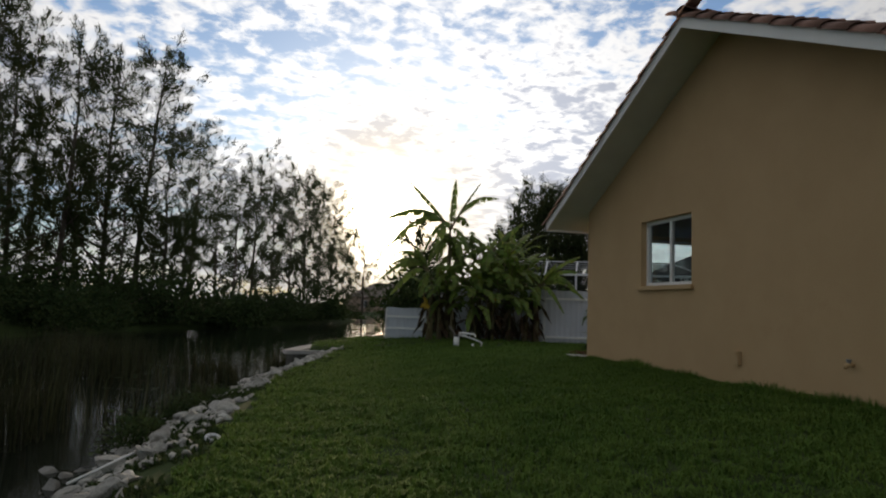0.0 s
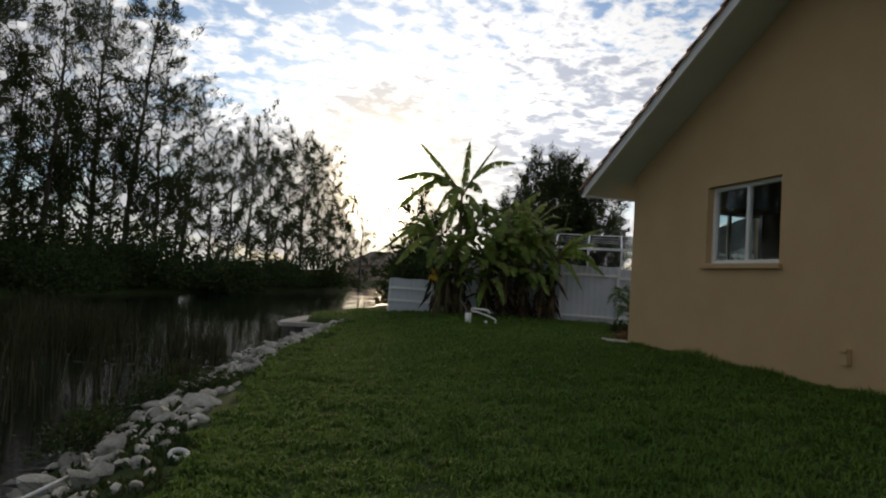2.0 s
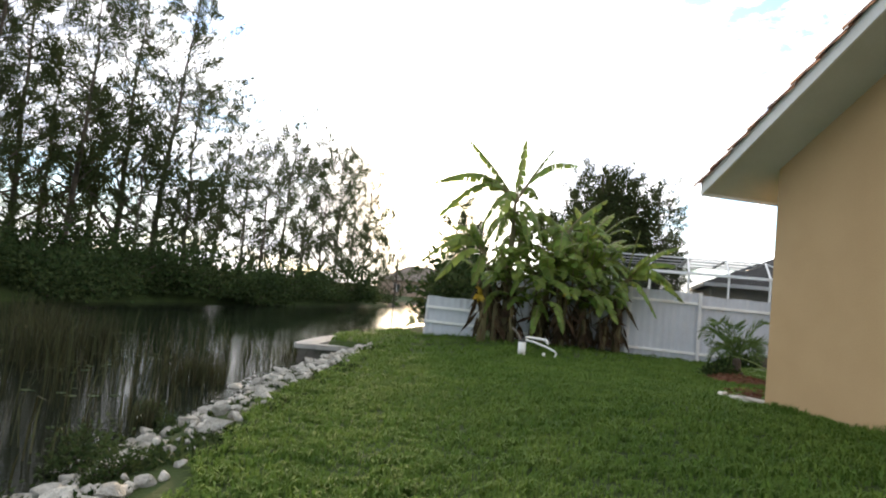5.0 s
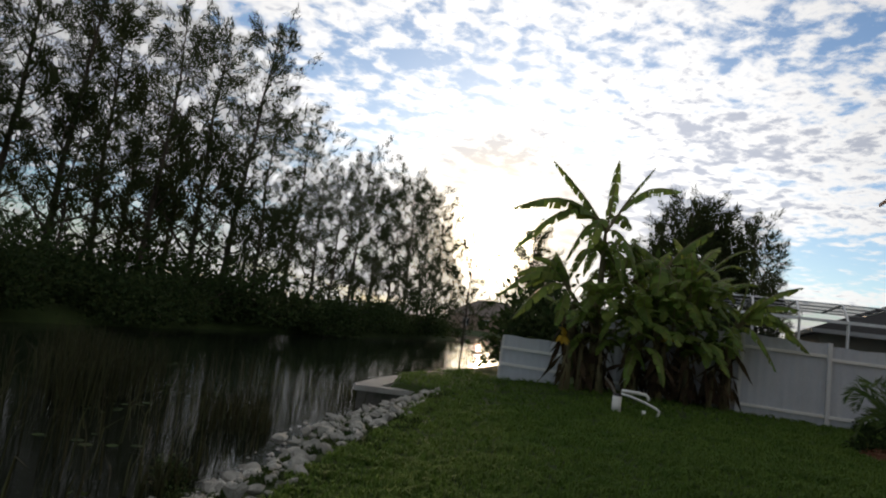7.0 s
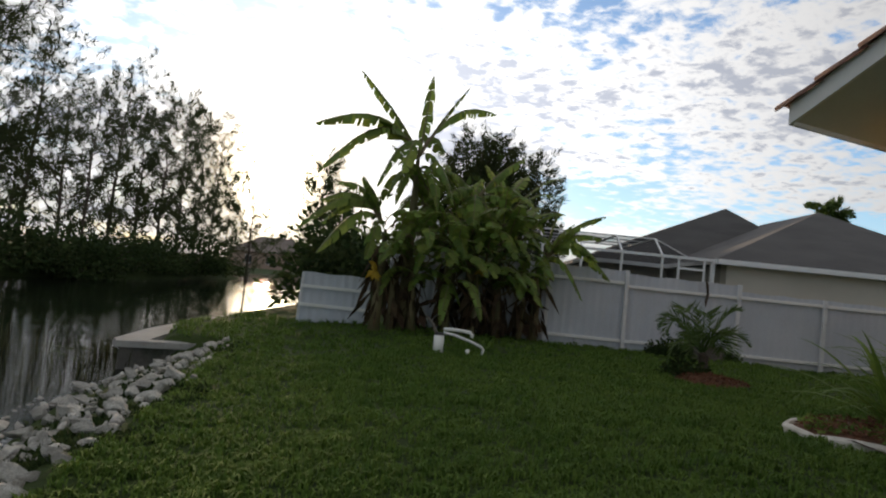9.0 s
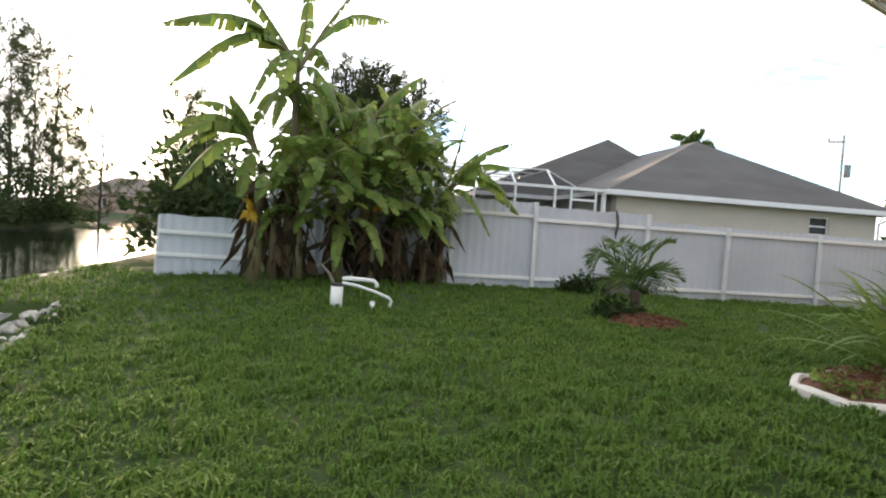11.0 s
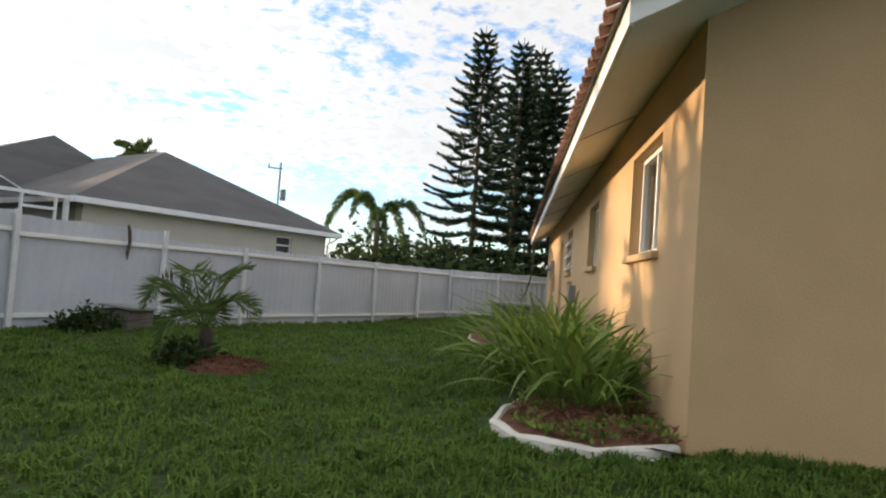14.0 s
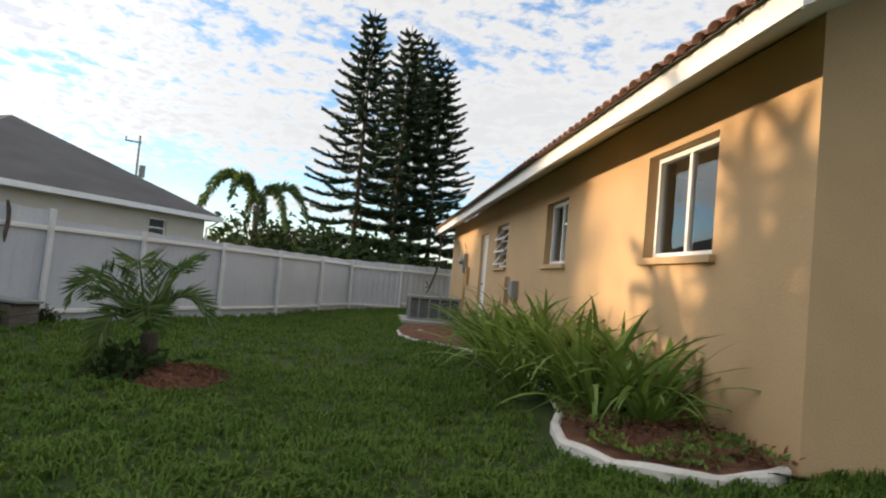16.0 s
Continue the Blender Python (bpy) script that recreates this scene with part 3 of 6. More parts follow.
for k in range(49):
    x = BARGE + 0.02 + k * 0.38
    ob = new("ridge_tile", bpy.data.objects["ridge_tile"].data) if k else part("ridge_tile", barrel(0.44, 0.12, 0.15, 0.03), "tile", roof, smooth=True)
    ob.parent = roof
    ob.matrix_basis = Matrix.Translation((x + 0.4, RIDGE, under(RIDGE) + 0.20)) @ Matrix.Rotation(math.pi / 2, 4, "Z")


def window(wall, u0, u1, z0, z1, style):
    """A white framed window set back in its opening, with a sill. wall: 'gable' (faces -x) or 'eave' (faces +y)."""
    w = new("window")
    w.parent = house
    def put(name, ulo, uhi, zlo, zhi, dlo, dhi, mat, label="", bevel=0.004):
        if wall == "gable":
            return boxed(name, (WX + dlo, ulo, zlo), (WX + dhi, uhi, zhi), mat, w, label, bevel)
        return boxed(name, (ulo, WY - dhi, zlo), (uhi, WY - dlo, zhi), mat, w, label, bevel)
    f = 0.055
    put("window_frame", u0, u0 + f, z0, z1, 0.10, 0.17, "vinyl")
    put("window_frame", u1 - f, u1, z0, z1, 0.10, 0.17, "vinyl")
    put("window_frame", u0 + f, u1 - f, z0, z0 + f, 0.10, 0.17, "vinyl")
    put("window_frame", u0 + f, u1 - f, z1 - f, z1, 0.10, 0.17, "vinyl")
    mid = (u0 + u1) / 2
    if style != "awning":
        put("mullion", mid - 0.025, mid + 0.025, z0 + f, z1 - f, 0.105, 0.165, "vinyl")
    if style == "split":
        put("glazing_bar", u0 + f, mid - 0.025, (z0 + z1) / 2 + 0.12, (z0 + z1) / 2 + 0.15, 0.115, 0.155, "vinyl")
    if style == "awning":
        for k in range(3):
            za, zb = z0 + f + k * (z1 - z0 - 2 * f) / 3, z0 + f + (k + 1) * (z1 - z0 - 2 * f) / 3
            for nm, lo, hi, e0, e1 in (("sash_rail", za, za + 0.03, 0, 1), ("sash_rail", zb - 0.03, zb, 0, 1)):
                bm = bmesh.new()
                out = 0.16 if lo == za else 0.0
                box(bm, (u0 + f, WY - 0.13 + out, lo), (u1 - f, WY - 0.10 + out, hi), 0.003)
                part(nm, bm, "vinyl", w)
            for u in (u0 + f, u1 - f - 0.03):
                bm = bmesh.new()
                tube(bm, [(u + 0.015, WY - 0.115 + 0.16, za + 0.015), (u + 0.015, WY - 0.115, zb - 0.015)], 0.018, 6)
                part("sash_stile", bm, "vinyl", w)
            bm = bmesh.new()
            vs = [bm.verts.new(p) for p in ((u0 + f, WY + 0.04, za + 0.02), (u1 - f, WY + 0.04, za + 0.02), (u1 - f, WY - 0.118, zb - 0.02), (u0 + f, WY - 0.118, zb - 0.02))]
            bm.faces.new(vs)
            part("pane", bm, "glass", w).visible_shadow = False
    else:
        for a, b, d in ((u0 + f, mid - 0.025, 0.13), (mid + 0.025, u1 - f, 0.145)):
            put("pane", a, b, z0 + f, z1 - f, d, d + 0.004, "glass", bevel=0).visible_shadow = False
    put("window_sill", u0 - 0.06, u1 + 0.06, z0 - 0.07, z0 - 0.003, -0.06, 0.10, "stucco", "tan stucco sill", 0.01)


window("gable", *GABLE_WIN, "slide")
window("eave", *EAVE_WINS[0], "slide")
window("eave", *EAVE_WINS[1], "split")
window("eave", *EAVE_WINS[2], "awning")
door = new("door")
door.parent = house
tagged(door, "white panelled door in a recessed opening")
boxed("leaf", (DOOR[0] + 0.05, WY - 0.16, DOOR[2] + 0.02), (DOOR[1] - 0.05, WY - 0.12, DOOR[3] - 0.05), "trim", door, bevel=0.004)
boxed("door_frame", (DOOR[0], WY - 0.18, DOOR[2]), (DOOR[0] + 0.05, WY - 0.08, DOOR[3]), "trim", door)
boxed("door_frame", (DOOR[1] - 0.05, WY - 0.18, DOOR[2]), (DOOR[1], WY - 0.08, DOOR[3]), "trim", door)
boxed("door_frame", (DOOR[0] + 0.05, WY - 0.18, DOOR[3] - 0.05), (DOOR[1] - 0.05, WY - 0.08, DOOR[3]), "trim", door)
boxed("threshold", (DOOR[0], WY - 0.2, -0.2), (DOOR[1], WY + 0.03, DOOR[2] - 0.002), "concrete", door)
for z0, z1 in ((0.35, 0.95), (1.1, 1.95)):
    boxed("raised_panel", (DOOR[0] + 0.18, WY - 0.122, z0), (DOOR[1] - 0.18, WY - 0.11, z1), "trim", door, bevel=0.005)
bm = bmesh.new()
bmesh.ops.create_uvsphere(bm, u_segments=12, v_segments=8, radius=0.032, matrix=Matrix.Translation((DOOR[1] - 0.12, WY - 0.08, 1.02)))
part("knob", bm, "grey", door, "brushed metal knob", True)

# ---- white fence ----
FA, FB = Vector((3.45, 24.86, 0)), Vector((24.05, 16.16, 0))
fence = thing("fence", "white painted corrugated panel fence with rails and posts", "fence")
F_DIR = (FB - FA).normalized()
F_OUT = Vector((-F_DIR.y, F_DIR.x, 0))
if F_OUT.y < 0:
    F_OUT = -F_OUT


def fence_panel(a, b, base, top, wave=0.011):
    length = (b - a).length
    n = max(int(length / 0.036), 4)
    d, out = (b - a).normalized(), Vector(((b - a).y, -(b - a).x, 0)).normalized()
    vs = []
    for lift in (base, top):
        for i in range(n + 1):
            u = length * i / n
            ph = (u / 0.19) % 1.0
            w = wave * (1 if ph < 0.32 else (-1 if 0.5 < ph < 0.82 else 0))
            p = a + d * u + out * w
            jag = 0.012 * math.sin(u * 7.1) if lift == top else 0
            vs.append((p.x, p.y, lift + jag))
    g = np.arange(2 * (n + 1)).reshape(2, n + 1)
    front = np.stack([g[0, :-1], g[0, 1:], g[1, 1:], g[1, :-1]], -1)
    v = np.array(vs)
    back = v + np.array(out)[None] * 0.006
    return np.concatenate([v, back]), np.concatenate([front, front[:, ::-1] + len(v)])


def rail(a, b, z, off, h=0.075):
    bm = bmesh.new()
    d = (b - a).normalized()
    m = Matrix.Translation((a + b) / 2 + Vector((0, 0, z))) @ Matrix.Rotation(math.atan2(d.y, d.x), 4, "Z") @ Matrix.Diagonal(((b - a).length - 0.004, 0.04, h, 1))
    bmesh.ops.create_cube(bm, size=1, matrix=Matrix.Translation(off) @ m)
    bmesh.ops.bevel(bm, geom=bm.edges[:], offset=0.005, segments=1, affect="EDGES")
    part("rail", bm, "vinyl", fence)


def post(p, base, top, lean=0.0, w=0.09):
    bm = bmesh.new()
    bmesh.ops.create_cube(bm, size=1, matrix=Matrix.Translation((p.x, p.y, (base + top) / 2)) @ Matrix.Rotation(math.atan2(F_DIR.y, F_DIR.x), 4, "Z") @ Matrix.Rotation(lean, 4, "Y") @ Matrix.Diagonal((w, 0.07, top - base, 1)))
    bmesh.ops.bevel(bm, geom=bm.edges[:], offset=0.008, segments=1, affect="EDGES")
    part("post", bm, "post", fence)


stops = [5.5, 7.1, 9.0, 10.72, 13.2, 15.13, 17.48, 19.79, 22.08, 24.05]
rng = random.Random(8)


def on_fence(x):
    return FA + (FB - FA) * ((x - FA.x) / (FB.x - FA.x))


for x0, x1 in zip(stops, stops[1:]):
    a, b = on_fence(x0), on_fence(x1)
    base = min(float(height(a.x, a.y)), float(height(b.x, b.y)))
    top, drop = (1.65 if x0 < 10 else 1.58, 0.30) if x0 < 13 else (1.43, 0.14)
    v, f = fence_panel(a, b, base - 0.03, top, 0.011 if x0 < 12 else 0.005)
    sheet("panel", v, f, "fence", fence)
    for z in (base + 0.22, top - drop):
        rail(a, b, z, -F_OUT * 0.045)
    post(b - F_OUT * 0.10, base - 0.3, 1.60 if x1 == 13.2 else top - rng.uniform(-0.02, 0.07), rng.uniform(-0.02, 0.02))
# low end by the water with three rails
a, b = Vector((3.52, 24.25, 0)), Vector((4.95, 23.55, 0))
base = -0.40
v, f = fence_panel(a, b, base - 0.03, base + 1.24)
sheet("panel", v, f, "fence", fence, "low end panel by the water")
for z in (0.06, 0.50, 0.92):
    rail(a, b, base + z, -F_OUT * 0.045)
post(a - F_OUT * 0.0, base - 0.3, base + 1.22, 0.03, 0.06)
# short return to the house
a, b = FB.copy(), Vector((24.75, 12.6, 0))
for k in range(2):
    p, q = a + (b - a) * (k / 2), a + (b - a) * ((k + 1) / 2)
    base = float(height(p.x, p.y))
    v, f = fence_panel(p, q, base - 0.03, 1.45, 0.022)
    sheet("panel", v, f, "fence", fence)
    side = Vector((-1, -0.2, 0)).normalized()
    for z in (base + 0.22, 1.24):
        rail(p, q, z, side * 0.05)
    post(q + side * 0.1, base - 0.3, 1.42)

# ---- neighbour's house and screened pool cage ----
NA, NB = Vector((20.5, 28.1, 0)), Vector((31.5, 22.3, 0))
U = (NB - NA).normalized()
N = Vector((-U.y, U.x, 0))
neigh = thing("neighbour_house", "beige stucco house with a dark grey shingle hip roof", "house")


def np_at(u, n, z):
    p = NA + U * u + N * n
    return Vector((p.x, p.y, z))


def hip(name, u0, u1, n0, n1, eave, peak, ridge_a, ridge_b):
    """A hip roof over a rectangle in the neighbour's own axes; the ridge runs between two points."""
    bm = bmesh.new()
    c = [bm.verts.new(np_at(u, n, eave)) for u, n in ((u0, n0), (u1, n0), (u1, n1), (u0, n1))]
    low = [bm.verts.new(np_at(u, n, eave - 0.05)) for u, n in ((u0, n0), (u1, n0), (u1, n1), (u0, n1))]
    ra, rb = bm.verts.new(np_at(*ridge_a, peak)), bm.verts.new(np_at(*ridge_b, peak))
    for f in ((c[0], c[1], ra), (c[1], c[2], rb, ra), (c[2], c[3], rb), (c[3], c[0], ra, rb)):
        bm.faces.new(f)
    bm.faces.new(low[::-1])
    for i in range(4):
        bm.faces.new((low[i], low[(i + 1) % 4], c[(i + 1) % 4], c[i]))
    bmesh.ops.recalc_face_normals(bm, faces=bm.faces)
    r = part(name, bm, "shingle", neigh, "dark grey shingle roof")
    for i in range(4):
        bm = bmesh.new()
        p, q = [np_at(*((u0, n0), (u1, n0), (u1, n1), (u0, n1))[j % 4], eave - 0.12) for j in (i, i + 1)]
        d = (q - p).normalized()
        bmesh.ops.create_cube(bm, size=1, matrix=Matrix.Translation((p + q) / 2) @ Matrix.Rotation(math.atan2(d.y, d.x), 4, "Z") @ Matrix.Diagonal(((q - p).length + 0.1, 0.1, 0.2, 1)))
        part("gutter", bm, "alu", neigh, "white gutter")
    return r


L = (NB - NA).length
hip("roof", 0, L, 0, 16, 2.95, 6.05, (6.5, 5.8), (6.5, 12.0))
hip("roof", -4.0, 10, 7.5, 20, 2.95, 6.7, (4.2, 11.5), (5.5, 15.0))


def nbox(name, u0, u1, n0, n1, z0, z1, mat, parent, label=""):
    bm = bmesh.new()
    prism(bm, [tuple(np_at(u, n, 0).xy) for u, n in ((u0, n0), (u1, n0), (u1, n1), (u0, n1))], 2, z0, z1)
    return part(name, bm, mat, parent, label)


nbox("wall", 0.5, 8.9, 0.5, 0.7, -0.5, 2.78, "beige", neigh)
nbox("wall", 9.8, L - 0.5, 0.5, 0.7, -0.5, 2.78, "beige", neigh)
nbox("wall", 8.9, 9.8, 0.5, 0.7, -0.5, 1.75, "beige", neigh)
nbox("wall", 8.9, 9.8, 0.5, 0.7, 2.5, 2.78, "beige", neigh)
nbox("wall", 0.5, 0.7, 0.7, 9, -0.5, 2.78, "beige", neigh)
nbox("wall", L - 0.7, L - 0.5, 0.7, 15.5, -0.5, 2.78, "beige", neigh)
nbox("wall", -3.5, 0.5, 8.8, 9.0, -0.5, 2.78, "beige", neigh)
nbox("wall", -3.5, -3.3, 9.0, 19.5, -0.5, 2.78, "beige", neigh)
nbox("wall", -3.3, L - 0.7, 15.3, 15.5, -0.5, 2.78, "beige", neigh)
nbox("soffit", 0.1, L - 0.1, 0.1, 0.5, 2.74, 2.78, "alu", neigh)
win = new("window")
win.parent = neigh
# opaque dark sheets: the window's darkness is put into their colour, no glass
nbox("pane", 8.9, 9.8, 0.62, 0.63, 1.75, 2.5, "grille", win)
nbox("backing", 8.9, 9.8, 0.68, 0.70, 1.75, 2.5, "grille", win)
for u0, u1, z0, z1 in ((8.9, 8.95, 1.75, 2.5), (9.75, 9.8, 1.75, 2.5), (8.95, 9.75, 1.75, 1.8), (8.95, 9.75, 2.45, 2.5), (8.95, 9.75, 2.08, 2.14)):
    nbox("window_frame", u0, u1, 0.55, 0.66, z0, z1, "vinyl", win)
bm = bmesh.new()
tube(bm, [np_at(L, 0.05, 2.8), np_at(L - 0.2, 0.3, 2.55), np_at(L - 0.42, 0.42, 2.4), np_at(L - 0.42, 0.42, -0.3)], 0.04, 8)
part("downspout", bm, "alu", neigh)

cage = thing("pool_cage", "white aluminium framed pool screen enclosure", "screen enclosure")
CZ, CT = 2.85, 3.62
us_c = [-2.1 - 1.6 * k for k in range(6)]


def bar(p, q, w=0.07):
    bm = bmesh.new()
    d = q - p
    m = Matrix.Translation((p + q) / 2) @ d.to_track_quat("Z", "Y").to_matrix().to_4x4() @ Matrix.Diagonal((w, w, d.length, 1))
    bmesh.ops.create_cube(bm, size=1, matrix=m)
    part("frame_bar", bm, "alu", cage)


END = us_c[-1]
for u in us_c:
    bar(np_at(u, 0.3, -0.4), np_at(u, 0.3, CZ))
    bar(np_at(u, 0.3, CZ), np_at(u, 1.7, CT))
    bar(np_at(u, 1.7, CT), np_at(u, 7.0, CT))
bar(np_at(END, 0.3, CZ), np_at(0.3, 0.3, CZ), 0.11)
bar(np_at(END, 1.7, CT), np_at(-2.1, 1.7, CT), 0.05)
bar(np_at(-2.1, 1.7, CT), np_at(0.2, 3.4, CZ + 0.1), 0.05)
bar(np_at(END, 0.3, 1.0), np_at(0.3, 0.3, 1.0))
for u in (-1.45, -0.45):
    bar(np_at(u, 0.3, -0.4), np_at(u, 0.3, CZ))
bar(np_at(-0.12, 0.3, -0.4), np_at(-0.12, 0.3, CZ), 0.13)
bar(np_at(-1.45, 0.3, 2.42), np_at(-0.45, 0.3, 2.42), 0.09)
for n in (3.5, 5.3, 7.0):
    bar(np_at(END, n, CT), np_at(-2.1, n, CT), 0.05)
bar(np_at(END, 0.3, CZ), np_at(END, 8.5, CZ))
for (ua, na, za), (ub, nb, zb) in (((END, 0.32, -0.4), (0.2, 0.32, CZ)), ((END, 0.32, CZ), (-2.1, 1.7, CT)), ((END, 1.7, CT), (-2.1, 7, CT))):
    bm = bmesh.new()
    bm.faces.new([bm.verts.new(p) for p in (np_at(ua, na, za), np_at(ub, na, za), np_at(ub, nb, zb), np_at(ua, nb, zb))])
    part("screen", bm, "screen", cage, "dark insect screen")
bm = bmesh.new()
bm.faces.new([bm.verts.new(p) for p in (np_at(-2.1, 0.32, CZ), np_at(0.2, 0.32, CZ), np_at(0.2, 3.4, CZ + 0.1), np_at(-2.1, 1.7, CT))])
part("screen", bm, "screen", cage, "dark insect screen")

# ---- trees, reeds and far things ----
def leaves(base, way, length, width, rng):
    """Flat pointed leaves as 4-sided blades: base points, unit ways, lengths and widths."""
    k = len(base)
    side = np.cross(way, rng.normal(size=(k, 3)))
    side /= np.linalg.norm(side, axis=1, keepdims=True) + 1e-9
    mid = base + way * (length * 0.45)[:, None]
    v = np.stack([base, mid - side * (width / 2)[:, None], base + way * length[:, None], mid + side * (width / 2)[:, None]], 1)
    return v.reshape(-1, 3), np.arange(4 * k).reshape(k, 4)


def unit(v):
    return v / (np.linalg.norm(v, axis=-1, keepdims=True) + 1e-9)


def casuarina(name, seed, H, dense=1.0, spread=0.24, bare=0.14):
    """A wispy pine: wavering trunk, ascending limbs, sprays of thin twigs with gaps between."""
    rng = np.random.default_rng(seed)
    tree = new(name)
    bm = bmesh.new()
    lean = rng.normal(size=2) * 0.03
    ts = np.linspace(0, 1, 9)
    wob = np.cumsum(rng.normal(size=(9, 2)) * 0.011 * H, 0)
    trunk = np.stack([lean[0] * H * ts + wob[:, 0] * ts, lean[1] * H * ts + wob[:, 1] * ts, H * ts], -1)
    tube(bm, [tuple(p) for p in trunk], [0.011 * H * (1 - 0.93 * t) + 0.012 for t in ts], 7)
    base, way, size = [], [], []

    def plume(root, tip, n, wide):
        """A dense tuft of fine twigs round a shoot, swept towards its tip."""
        s = rng.beta(1.8, 1.4, n)
        along = unit(tip - root)
        base.append(root + (tip - root) * s[:, None] + rng.normal(size=(n, 3)) * (wide * np.sin(math.pi * np.clip(s * 0.85 + 0.12, 0, 1)))[:, None])
        way.append(unit(along * 0.9 + np.array([0, 0, 0.1]) + rng.normal(size=(n, 3)) * 0.45))
        size.append(rng.uniform(0.22, 0.50, n))

    count = int(34 * dense) + 14
    for i in range(count):
        f = bare + (0.97 - bare) * (i + rng.uniform(0, 1)) / count
        a = i * 2.4 + rng.uniform(-0.6, 0.6)
        start = np.array([np.interp(f, ts, trunk[:, k]) for k in range(3)])
        reach = H * spread * (1 - f) ** 0.62 * rng.choice((0.45, 0.7, 1.0, 1.5)) + 0.35
        rise = rng.uniform(0.45, 1.25)
        out = np.array([math.cos(a), math.sin(a), 0])
        pts = [start + out * reach * s + np.array([0, 0, rise * reach * s ** 1.3]) + rng.normal(size=3) * 0.06 * reach * s for s in (0, 0.35, 0.7, 1.0)]
        tube(bm, [tuple(p) for p in pts], [0.005 * H * (1 - f) + 0.02, 0.0035 * H * (1 - f) + 0.015, 0.016, 0.008], 4, False)
        for j in range(int(2.0 + reach * 1.25 * dense)):
            s = 1.0 if j == 0 else rng.uniform(0.28, 1.0)
            c = np.array([np.interp(s, (0, 0.35, 0.7, 1.0), [p[k] for p in pts]) for k in range(3)])
            long = rng.uniform(0.7, 1.6)
            turn = out * 0.6 + np.array([0, 0, 0.75]) + rng.normal(size=3) * (0.25 if j == 0 else 0.6)
            plume(c, c + turn / np.linalg.norm(turn) * long, int(58 * long), 0.19)
    plume(trunk[-1] - np.array([0, 0, 1.6]), trunk[-1] + np.array([0, 0, 0.5]), 130, 0.16)
    base, way, size = np.concatenate(base), np.concatenate(way), np.concatenate(size)
    v, f = leaves(base, way, size, size * rng.uniform(0.085, 0.165, len(size)), rng)
    part("trunk", bm, "bark", tree, smooth=True)
    sheet("crown", v, f, "needle", tree)
    return tree


def polar(az, d, eye=(0.2, 4.0)):
    return eye[0] + d * math.sin(radians(az)), eye[1] + d * math.cos(radians(az))


def plant(ob, x, y, turn=0.0, size=1.0, z=None):
    ob.scale = (size,) * 3
    ob.matrix_basis = pose(x, y, float(height(x, y)) - 0.05 if z is None else z, 0, 0, turn) @ Matrix.Diagonal((size, size, size, 1))
    return ob


kinds = [casuarina("pine_tree", 11, 19.0, 1.0, 0.20), casuarina("pine_tree", 23, 17.0, 0.95, 0.22), casuarina("pine_tree", 37, 15.0, 0.85, 0.25, 0.06), casuarina("pine_tree", 51, 18.0, 0.95, 0.21), casuarina("pine_tree", 77, 13.0, 0.75, 0.27, 0.05)]
for k in kinds:
    tagged(k, "tall wispy pine with feathery dark needles by the lake", "tree", "lakeside pines")
spots = [(0, -13.3, 47, 1.02), (3, -10.9, 49, 0.80), (1, -15.9, 46, 1.08), (3, -19.2, 43, 0.98), (1, -22.4, 45, 1.05), (0, -25.4, 42, 0.98), (1, -29.0, 41, 1.1), (0, -33, 40, 1.0), (3, -38, 42, 1.0), (4, -17.6, 50, 1.0), (2, -21.0, 50, 1.0), (4, -14.6, 44, 0.72), (4, -12.0, 47, 0.62), (4, -24.4, 40, 0.75), (2, -30.5, 40, 0.7), (4, -9.2, 56, 0.7),
         (1, -8.8, 60, 0.98), (2, -6.6, 61, 0.86), (4, -5.0, 60, 1.0), (2, -3.4, 64, 1.06), (4, -1.6, 66, 0.98), (4, -0.2, 66, 1.08), (2, 1.2, 70, 1.02), (1, 2.4, 72, 0.90), (2, 3.6, 74, 0.84), (4, 4.9, 76, 0.72), (4, 6.6, 80, 0.98)]
used = set()
for i, (k, az, d, s) in enumerate(spots):
    x, y = polar(az, d)
    ob = kinds[k] if k not in used else copy_thing(kinds[k], Matrix())
    used.add(k)
    plant(ob, x, y, i * 67.0, s)


def bushy(name, seed, rx, ry, rz, count, leaf=0.16, material="shrub", stems=True):
    """A shrub: stems, and leaves in uneven clumps with gaps."""
    rng = np.random.default_rng(seed)
    ob = new(name)
    clumps = 26
    c = unit(rng.normal(size=(clumps, 3))) * rng.uniform(0.45, 1.0, (clumps, 1))
    c[:, 2] = np.abs(c[:, 2])
    pick = rng.integers(0, clumps, count)
    p = c[pick] + rng.normal(size=(count, 3)) * 0.19
    p = p * np.array([rx, ry, rz])
    p[:, 2] = np.abs(p[:, 2]) + 0.02
    d = unit(p * np.array([1, 1, 0.4]) + rng.normal(size=(count, 3)) * 0.6 * max(rx, rz))
    size = rng.uniform(0.6, 1.3, count) * leaf
    v, f = leaves(p, d, size, size * rng.uniform(0.35, 0.6, count), rng)
    sheet("foliage", v, f, material, ob)
    if stems:
        bm = bmesh.new()
        for q in c[:9]:
            e = q * np.array([rx, ry, rz]) * 0.9
            tube(bm, [(0.05 * q[0], 0.05 * q[1], -0.1), tuple(e * np.array([0.4, 0.4, 0.6])), tuple(e)], [0.03 * rz, 0.02 * rz, 0.008], 5)
        part("stem", bm, "bark", ob)
    return ob


